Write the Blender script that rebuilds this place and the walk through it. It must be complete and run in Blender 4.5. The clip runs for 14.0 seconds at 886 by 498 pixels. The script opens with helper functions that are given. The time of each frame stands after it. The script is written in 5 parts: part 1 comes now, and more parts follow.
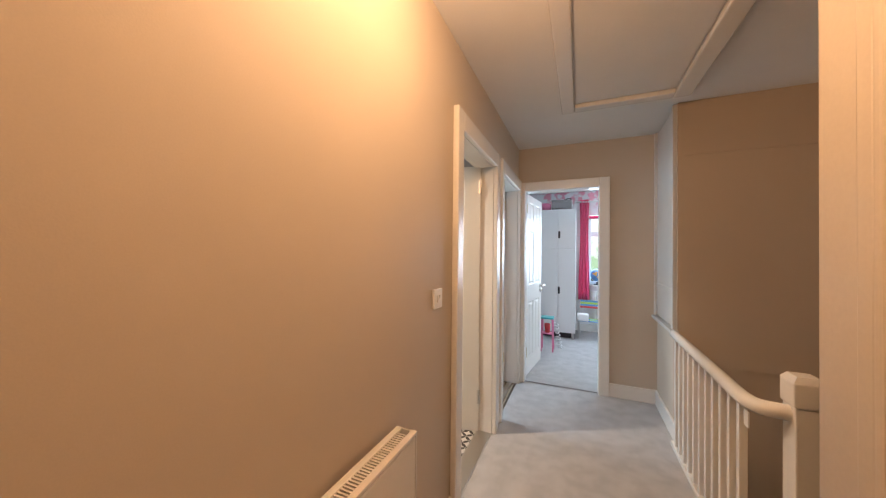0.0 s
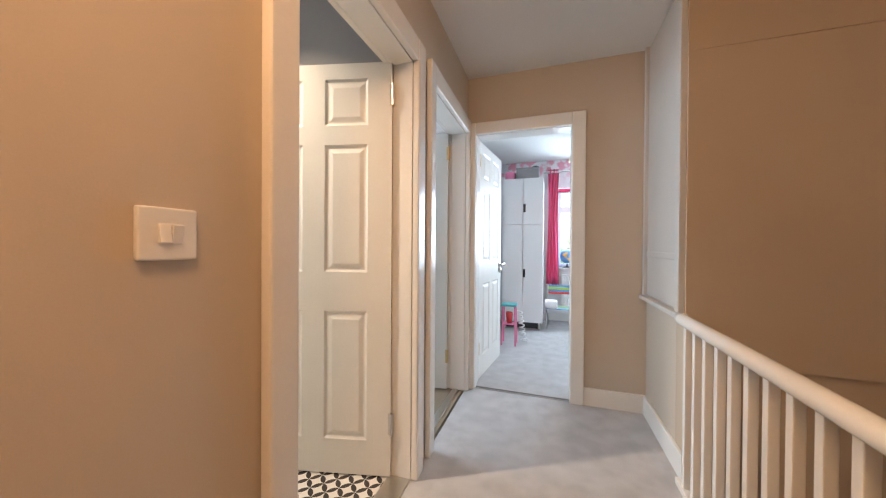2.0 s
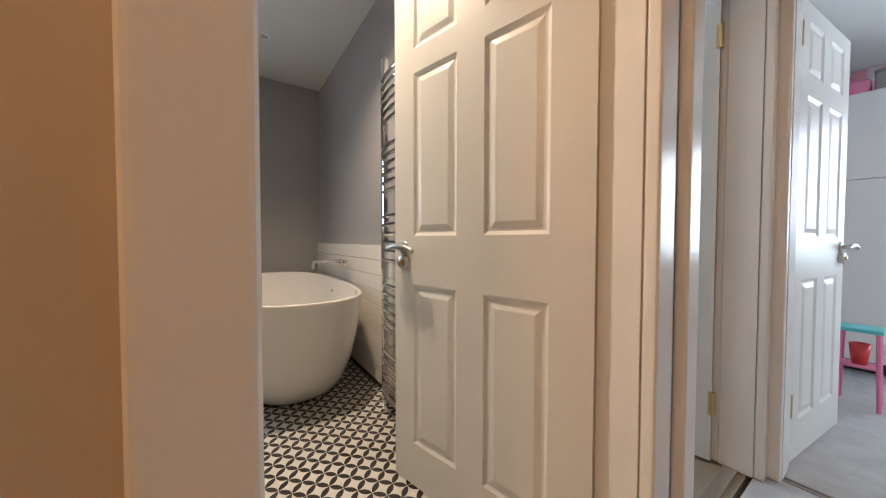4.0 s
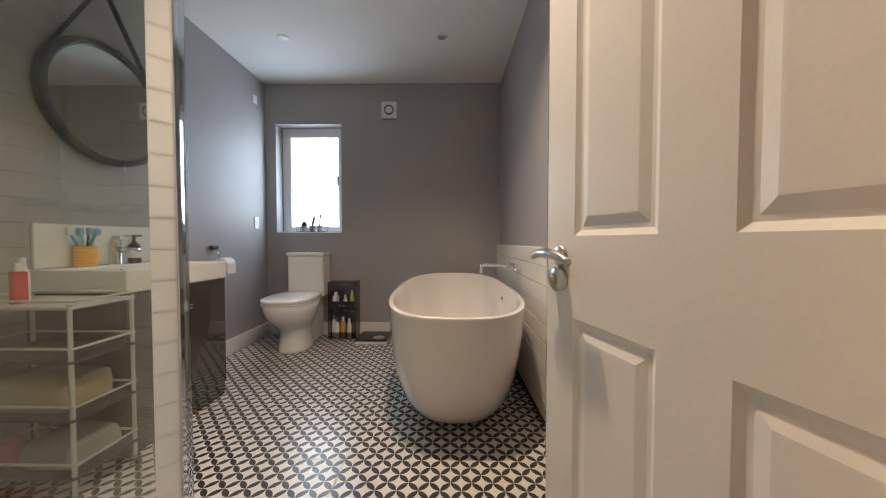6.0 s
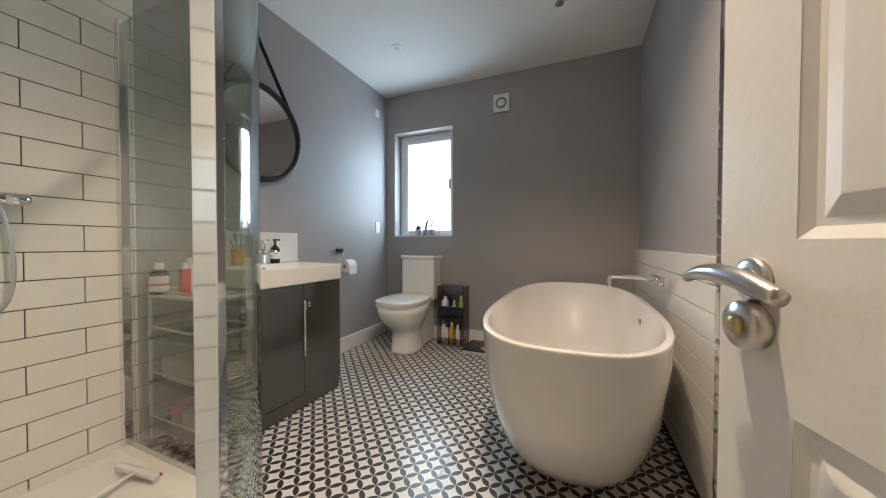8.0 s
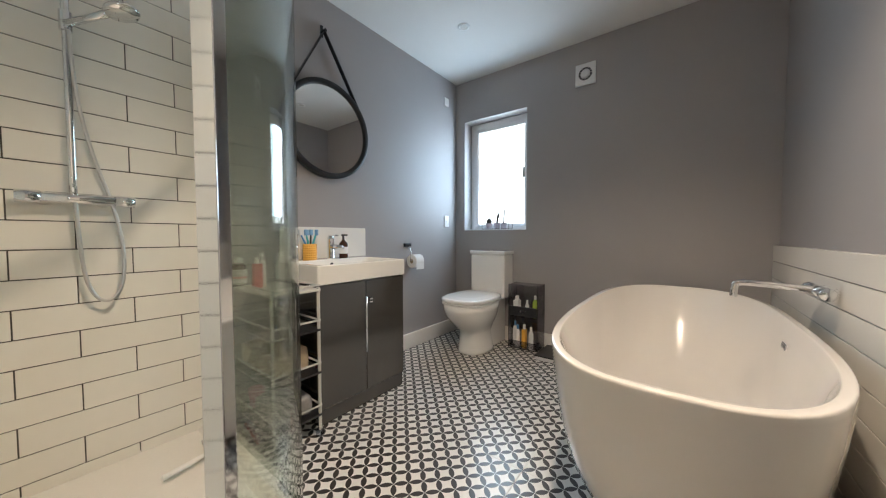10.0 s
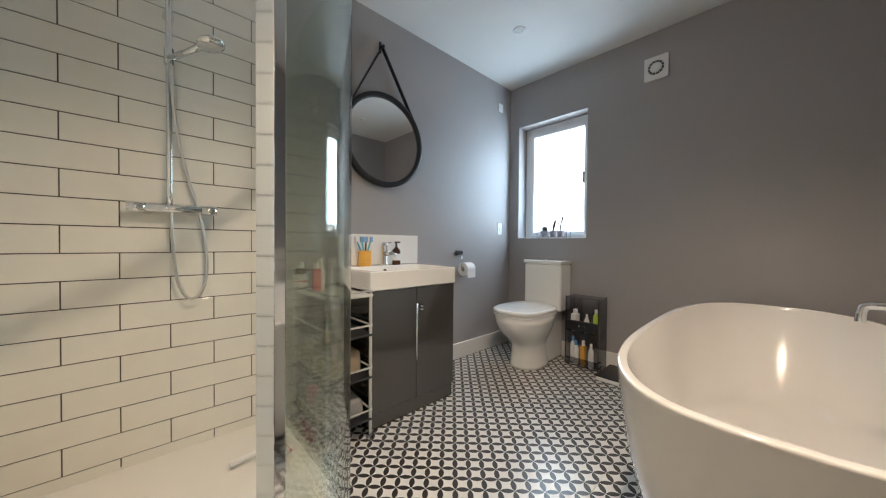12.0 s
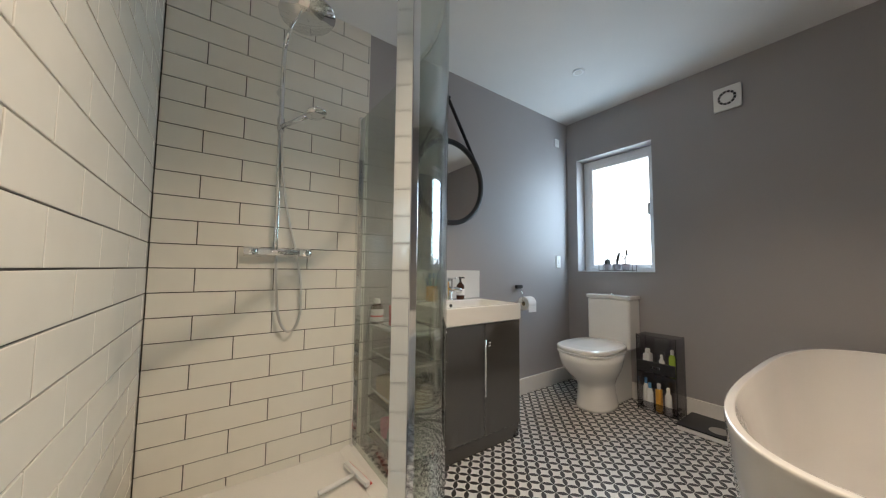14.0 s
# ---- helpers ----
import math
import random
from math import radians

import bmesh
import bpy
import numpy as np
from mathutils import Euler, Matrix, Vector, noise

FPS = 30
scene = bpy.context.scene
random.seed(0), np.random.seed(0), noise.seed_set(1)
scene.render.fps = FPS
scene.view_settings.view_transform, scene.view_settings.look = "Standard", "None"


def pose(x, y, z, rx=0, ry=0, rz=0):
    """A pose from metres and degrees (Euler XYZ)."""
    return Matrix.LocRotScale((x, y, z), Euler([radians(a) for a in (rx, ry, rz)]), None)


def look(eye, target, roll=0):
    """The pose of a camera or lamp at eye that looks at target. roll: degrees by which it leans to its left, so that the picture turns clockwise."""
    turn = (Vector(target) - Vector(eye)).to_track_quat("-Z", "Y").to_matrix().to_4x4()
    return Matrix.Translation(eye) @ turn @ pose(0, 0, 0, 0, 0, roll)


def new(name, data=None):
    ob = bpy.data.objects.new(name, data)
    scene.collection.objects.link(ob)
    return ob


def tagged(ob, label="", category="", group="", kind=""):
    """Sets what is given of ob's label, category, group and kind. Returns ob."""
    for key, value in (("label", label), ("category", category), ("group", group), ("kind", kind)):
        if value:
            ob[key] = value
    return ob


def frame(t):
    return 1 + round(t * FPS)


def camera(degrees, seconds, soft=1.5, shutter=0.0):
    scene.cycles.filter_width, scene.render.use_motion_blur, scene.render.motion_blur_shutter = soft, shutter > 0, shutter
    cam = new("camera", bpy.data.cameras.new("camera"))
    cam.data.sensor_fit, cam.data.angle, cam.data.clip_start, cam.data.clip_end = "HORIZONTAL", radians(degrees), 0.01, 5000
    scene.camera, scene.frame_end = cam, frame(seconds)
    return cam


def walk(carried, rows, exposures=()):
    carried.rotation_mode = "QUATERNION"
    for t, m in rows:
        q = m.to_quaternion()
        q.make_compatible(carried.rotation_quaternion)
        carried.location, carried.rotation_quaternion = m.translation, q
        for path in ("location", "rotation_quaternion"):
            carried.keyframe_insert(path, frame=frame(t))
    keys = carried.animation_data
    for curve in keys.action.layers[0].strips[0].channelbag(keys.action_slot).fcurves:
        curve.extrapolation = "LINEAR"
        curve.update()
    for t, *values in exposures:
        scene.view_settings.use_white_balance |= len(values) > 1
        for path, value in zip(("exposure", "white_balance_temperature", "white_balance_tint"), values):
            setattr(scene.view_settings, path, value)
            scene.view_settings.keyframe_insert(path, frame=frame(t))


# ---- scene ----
cam = camera(108.8, 14.0, soft=1.2)
PATH = [
    (0, (0.584, -0.180, 1.321), (-0.207, 1.657, 1.343), 0.6),
    (0.5, (0.639, 0.020, 1.285), (0.159, 1.962, 1.304), 0.4),
    (1, (0.648, 0.292, 1.233), (0.260, 2.254, 1.239), 0.5),
    (1.5, (0.629, 0.526, 1.159), (0.200, 2.480, 1.149), 0.5),
    (2, (0.608, 0.750, 1.099), (-0.028, 2.647, 1.083), 0.4),
    (2.5, (0.563, 0.935, 1.054), (-0.346, 2.716, 1.027), 0.5),
    (3, (0.485, 1.103, 1.010), (-0.689, 2.722, 0.964), 0.2),
    (3.5, (0.406, 1.236, 0.983), (-1.019, 2.638, 0.927), 0.1),
    (4, (0.331, 1.349, 0.956), (-1.321, 2.475, 0.902), 0.1),
    (6.3, (-0.074, 1.669, 0.963), (-2.067, 1.513, 0.916), -0.0),
    (6.5, (-0.111, 1.675, 0.957), (-2.097, 1.443, 0.916), 0.0),
    (7, (-0.169, 1.683, 0.947), (-2.124, 1.260, 0.909), 0.1),
    (7.5, (-0.237, 1.711, 0.958), (-2.141, 1.102, 0.922), 0.0),
    (8, (-0.287, 1.730, 0.968), (-2.127, 0.947, 0.932), 0.1),
    (8.5, (-0.337, 1.733, 0.969), (-2.110, 0.809, 0.930), 0.2),
    (8.7, (-0.360, 1.756, 0.981), (-2.104, 0.777, 0.928), 0.2),
    (11, (-0.542, 1.696, 0.974), (-2.037, 0.369, 0.913), 0.2),
    (11.5, (-0.554, 1.717, 0.969), (-1.989, 0.325, 0.915), 0.5),
    (12, (-0.517, 1.699, 0.980), (-1.889, 0.245, 0.948), 0.5),
    (12.5, (-0.468, 1.678, 1.010), (-1.770, 0.160, 1.009), 0.5),
    (13, (-0.422, 1.654, 1.023), (-1.667, 0.089, 1.071), 0.6),
    (13.5, (-0.397, 1.650, 1.035), (-1.601, 0.055, 1.114), 0.6),
    (14, (-0.355, 1.656, 1.045), (-1.520, 0.035, 1.174), 0.6),
]
EXPOSURES = [(0.0, -0.02, 6500, 10), (1.0, 0.14, 6500, 10), (2.0, 0.24, 6600, 11), (2.5, 0.06, 6650, 12), (3.5, -0.21, 6650, 11), (4.0, -0.22, 6750, 12), (6.3, -0.32, 6900, 15), (7.5, -0.22, 6650, 12), (8.5, -0.08, 6500, 10), (11.0, -0.02, 6450, 10), (12.5, -0.10, 6450, 10), (14.0, -0.27, 6500, 10)]
walk(cam, [(t, look(eye, target, roll)) for t, eye, target, roll in PATH], EXPOSURES)

# ---- world and light ----
world = bpy.data.worlds.new("sky")
scene.world = world
world.use_nodes = True
wn = world.node_tree
sky = wn.nodes.new("ShaderNodeTexSky")
sky.sky_type = "NISHITA"
sky.sun_disc = False
sky.sun_elevation = radians(38)
sky.sun_rotation = radians(200)
wn.links.new(sky.outputs[0], wn.nodes["Background"].inputs[0])
wn.nodes["Background"].inputs[1].default_value = 0.12


def lamp(name, kind, place, target, power, colour, **more):
    data = bpy.data.lights.new(name, kind)
    data.energy, data.color = power, colour
    for key, value in more.items():
        if key == "size":
            data.size = value
        elif key == "size_y":
            data.shape, data.size_y = "RECTANGLE", value
        elif key == "radius":
            data.shadow_soft_size = value
        elif key == "spot":
            data.spot_size = radians(value)
        elif key == "blend":
            data.spot_blend = value
        elif key == "angle":
            data.angle = radians(value)
    ob = new(name, data)
    ob.matrix_world = look(place, target)
    return ob


WARM = (1.0, 0.58, 0.30)
SOFTWARM = (1.0, 0.80, 0.60)
DAY = (0.66, 0.83, 1.0)
lamp("sun", "SUN", (0, 0, 8), (0.6, -1.0, 0), 1.0, (1, 0.97, 0.92), angle=12)
lamp("landing_lamp", "POINT", (0.47, 0.50, 2.20), (0.47, 0.50, 0), 29, WARM, radius=0.11)
YO = -0.187       # bathroom mirror wall
HB = 2.532        # bathroom ceiling
LIT = (-1.02, 1.53)
DOWNLIGHTS = [(-2.50, 0.57 + YO), (-2.507, 1.795 + YO), LIT]
lamp("downlight_lamp", "SPOT", (*LIT, HB - 0.015), (*LIT, 0), 178, SOFTWARM, radius=0.035, spot=134, blend=0.7)
lamp("bath_window_light", "AREA", (-3.345, 0.457 + YO, 1.565), (0, 0.457 + YO, 1.30), 15, (0.52, 0.77, 1.0), size=0.46, size_y=0.90)
lamp("bedroom_window_light", "AREA", (1.75, 5.85, 1.40), (1.70, 0, 1.2), 76, DAY, size=2.0, size_y=1.15)
lamp("bedroom_pendant_lamp", "POINT", (0.965, 4.82, 2.195), (0.965, 4.82, 0), 7, (1.0, 0.88, 0.72), radius=0.03)
# added area light for unseen daylight; the box room has no window built
lamp("box_room_unseen_daylight", "AREA", (-1.9, 2.65, 1.5), (0.0, 2.9, 1.1), 42, DAY, size=0.9, size_y=1.0)

# ---- materials ----


def material(name, colour, rough=0.5, metal=0.0, vary=0.06, scale=6.0, fine=120.0, bump=0.05, spec=0.5, coat=0.0, trans=0.0, sheen=0.0, ior=1.45, span=0.4):
    """Principled surface with variation at two scales and a fine relief."""
    m = bpy.data.materials.new(name)
    m.use_nodes = True
    nt = m.node_tree
    b = nt.nodes["Principled BSDF"]
    b.inputs["Roughness"].default_value = rough
    b.inputs["Metallic"].default_value = metal
    b.inputs["Specular IOR Level"].default_value = spec
    b.inputs["Coat Weight"].default_value = coat
    b.inputs["Coat Roughness"].default_value = 0.05
    b.inputs["Transmission Weight"].default_value = trans
    b.inputs["Sheen Weight"].default_value = sheen
    b.inputs["IOR"].default_value = ior
    b.inputs["Base Color"].default_value = (*colour, 1)
    if vary or bump:
        geo = nt.nodes.new("ShaderNodeNewGeometry")
        big = nt.nodes.new("ShaderNodeTexNoise")
        big.inputs["Scale"].default_value = scale
        big.inputs["Detail"].default_value = 4
        small = nt.nodes.new("ShaderNodeTexNoise")
        small.inputs["Scale"].default_value = fine
        small.inputs["Detail"].default_value = 3
        nt.links.new(geo.outputs["Position"], big.inputs["Vector"])
        nt.links.new(geo.outputs["Position"], small.inputs["Vector"])
        add = nt.nodes.new("ShaderNodeMath")
        add.operation = "ADD"
        nt.links.new(big.outputs[0], add.inputs[0])
        nt.links.new(small.outputs[0], add.inputs[1])
        if vary:
            ramp = nt.nodes.new("ShaderNodeMapRange")
            ramp.inputs[1].default_value, ramp.inputs[2].default_value = 1 - span, 1 + span
            ramp.inputs[3].default_value, ramp.inputs[4].default_value = 1 - vary, 1 + vary
            nt.links.new(add.outputs[0], ramp.inputs[0])
            mul = nt.nodes.new("ShaderNodeVectorMath")
            mul.operation = "SCALE"
            mul.inputs[0].default_value = colour
            nt.links.new(ramp.outputs[0], mul.inputs["Scale"])
            nt.links.new(mul.outputs[0], b.inputs["Base Color"])
        if bump:
            bp = nt.nodes.new("ShaderNodeBump")
            bp.inputs["Strength"].default_value = bump
            bp.inputs["Distance"].default_value = 0.004
            nt.links.new(small.outputs[0], bp.inputs["Height"])
            nt.links.new(bp.outputs[0], b.inputs["Normal"])
    return m


def glass(name, tint=(0.93, 0.97, 0.95), rough=0.0):
    """Thin clear sheet: tinted passage, with a gloss that grows towards grazing."""
    m = bpy.data.materials.new(name)
    m.use_nodes = True
    nt = m.node_tree
    nt.nodes.remove(nt.nodes["Principled BSDF"])
    clear = nt.nodes.new("ShaderNodeBsdfTransparent")
    clear.inputs[0].default_value = (*tint, 1)
    shine = nt.nodes.new("ShaderNodeBsdfGlossy")
    shine.inputs["Roughness"].default_value = rough
    weight = nt.nodes.new("ShaderNodeLayerWeight")
    weight.inputs[0].default_value = 0.5
    power = nt.nodes.new("ShaderNodeMath")
    power.operation = "POWER"
    power.inputs[1].default_value = 4.0
    nt.links.new(weight.outputs["Facing"], power.inputs[0])
    fres = nt.nodes.new("ShaderNodeMath")
    fres.operation = "MULTIPLY_ADD"
    fres.inputs[1].default_value, fres.inputs[2].default_value = 0.80, 0.08
    nt.links.new(power.outputs[0], fres.inputs[0])
    mix = nt.nodes.new("ShaderNodeMixShader")
    nt.links.new(fres.outputs[0], mix.inputs[0])
    nt.links.new(clear.outputs[0], mix.inputs[1])
    nt.links.new(shine.outputs[0], mix.inputs[2])
    nt.links.new(mix.outputs[0], nt.nodes["Material Output"].inputs[0])
    return m


def pattern_floor():
    """White vinyl tile printed with dark petals that meet on a diagonal lattice."""
    m = material("petal_tile", (0.74, 0.72, 0.68), rough=0.28, vary=0.04, bump=0.03, fine=60)
    nt = m.node_tree
    b = nt.nodes["Principled BSDF"]
    geo = nt.nodes.new("ShaderNodeNewGeometry")
    sep = nt.nodes.new("ShaderNodeSeparateXYZ")
    nt.links.new(geo.outputs["Position"], sep.inputs[0])

    def op(kind, a, c=None):
        n = nt.nodes.new("ShaderNodeMath")
        n.operation = kind
        for i, v in enumerate((a, c)):
            if v is None:
                continue
            if isinstance(v, (int, float)):
                n.inputs[i].default_value = v
            else:
                nt.links.new(v, n.inputs[i])
        return n.outputs[0]

    x = op("ADD", sep.outputs[0], 1.418)
    y = op("SUBTRACT", sep.outputs[1], 0.931 + YO)
    u = op("DIVIDE", op("ADD", x, y), PETAL)
    v = op("DIVIDE", op("SUBTRACT", x, y), PETAL)
    p = op("ABSOLUTE", op("SUBTRACT", op("FRACT", u), 0.5))
    q = op("ABSOLUTE", op("SUBTRACT", op("FRACT", v), 0.5))
    d1 = op("SQRT", op("ADD", op("POWER", p, 2.0), op("POWER", op("SUBTRACT", 1.0, q), 2.0)))
    d2 = op("SQRT", op("ADD", op("POWER", q, 2.0), op("POWER", op("SUBTRACT", 1.0, p), 2.0)))
    near = op("MINIMUM", d1, d2)
    edge = nt.nodes.new("ShaderNodeMapRange")
    edge.inputs[1].default_value, edge.inputs[2].default_value = 0.685, 0.705
    nt.links.new(near, edge.inputs[0])
    mix = nt.nodes.new("ShaderNodeMix")
    mix.data_type = "RGBA"
    old = b.inputs["Base Color"].links[0].from_socket
    mix.inputs[6].default_value = (0.035, 0.03, 0.028, 1)
    nt.links.new(edge.outputs[0], mix.inputs[0])
    nt.links.new(old, mix.inputs[7])
    nt.links.new(mix.outputs[2], b.inputs["Base Color"])
    return m


def bedroom_paper():
    """White wallpaper with a band of pink blossom near the ceiling."""
    m = material("blossom_wallpaper", (0.80, 0.79, 0.80), rough=0.8, vary=0.03)
    nt = m.node_tree
    b = nt.nodes["Principled BSDF"]
    geo = nt.nodes.new("ShaderNodeNewGeometry")
    sep = nt.nodes.new("ShaderNodeSeparateXYZ")
    nt.links.new(geo.outputs["Position"], sep.inputs[0])
    band = nt.nodes.new("ShaderNodeMapRange")
    band.inputs[1].default_value, band.inputs[2].default_value = 2.08, 2.28
    nt.links.new(sep.outputs[2], band.inputs[0])
    blot = nt.nodes.new("ShaderNodeTexNoise")
    blot.inputs["Scale"].default_value = 9
    nt.links.new(geo.outputs["Position"], blot.inputs["Vector"])
    cut = nt.nodes.new("ShaderNodeMapRange")
    cut.inputs[1].default_value, cut.inputs[2].default_value = 0.47, 0.56
    nt.links.new(blot.outputs[0], cut.inputs[0])
    mul = nt.nodes.new("ShaderNodeMath")
    mul.operation = "MULTIPLY"
    nt.links.new(band.outputs[0], mul.inputs[0])
    nt.links.new(cut.outputs[0], mul.inputs[1])
    mix = nt.nodes.new("ShaderNodeMix")
    mix.data_type = "RGBA"
    mix.inputs[6].default_value = (0.80, 0.79, 0.80, 1)
    mix.inputs[7].default_value = (0.80, 0.35, 0.44, 1)
    nt.links.new(mul.outputs[0], mix.inputs[0])
    nt.links.new(mix.outputs[2], b.inputs["Base Color"])
    return m


def emitter(name, colour, strength):
    m = bpy.data.materials.new(name)
    m.use_nodes = True
    b = m.node_tree.nodes["Principled BSDF"]
    b.inputs["Base Color"].default_value = (*colour, 1)
    b.inputs["Emission Color"].default_value = (*colour, 1)
    b.inputs["Emission Strength"].default_value = strength
    return m


def garden():
    """Pale sky over blurred foliage, for the backdrop past the bedroom window."""
    m = bpy.data.materials.new("garden_distance")
    m.use_nodes = True
    nt = m.node_tree
    b = nt.nodes["Principled BSDF"]
    b.inputs["Base Color"].default_value = (0, 0, 0, 1)
    geo = nt.nodes.new("ShaderNodeNewGeometry")
    sep = nt.nodes.new("ShaderNodeSeparateXYZ")
    nt.links.new(geo.outputs["Position"], sep.inputs[0])
    n = nt.nodes.new("ShaderNodeTexNoise")
    n.inputs["Scale"].default_value = 0.55
    n.inputs["Detail"].default_value = 6
    nt.links.new(geo.outputs["Position"], n.inputs["Vector"])
    add = nt.nodes.new("ShaderNodeMath")
    add.operation = "MULTIPLY_ADD"
    add.inputs[1].default_value = 14.0
    nt.links.new(n.outputs[0], add.inputs[0])
    nt.links.new(sep.outputs[2], add.inputs[2])
    ramp = nt.nodes.new("ShaderNodeMapRange")
    ramp.inputs[1].default_value, ramp.inputs[2].default_value = 7.0, 12.5
    nt.links.new(add.outputs[0], ramp.inputs[0])
    mix = nt.nodes.new("ShaderNodeMix")
    mix.data_type = "RGBA"
    mix.inputs[6].default_value = (0.30, 0.42, 0.26, 1)
    mix.inputs[7].default_value = (0.95, 0.98, 1.0, 1)
    nt.links.new(ramp.outputs[0], mix.inputs[0])
    nt.links.new(mix.outputs[2], b.inputs["Emission Color"])
    b.inputs["Emission Strength"].default_value = 2.6
    return m


PETAL = 0.0838
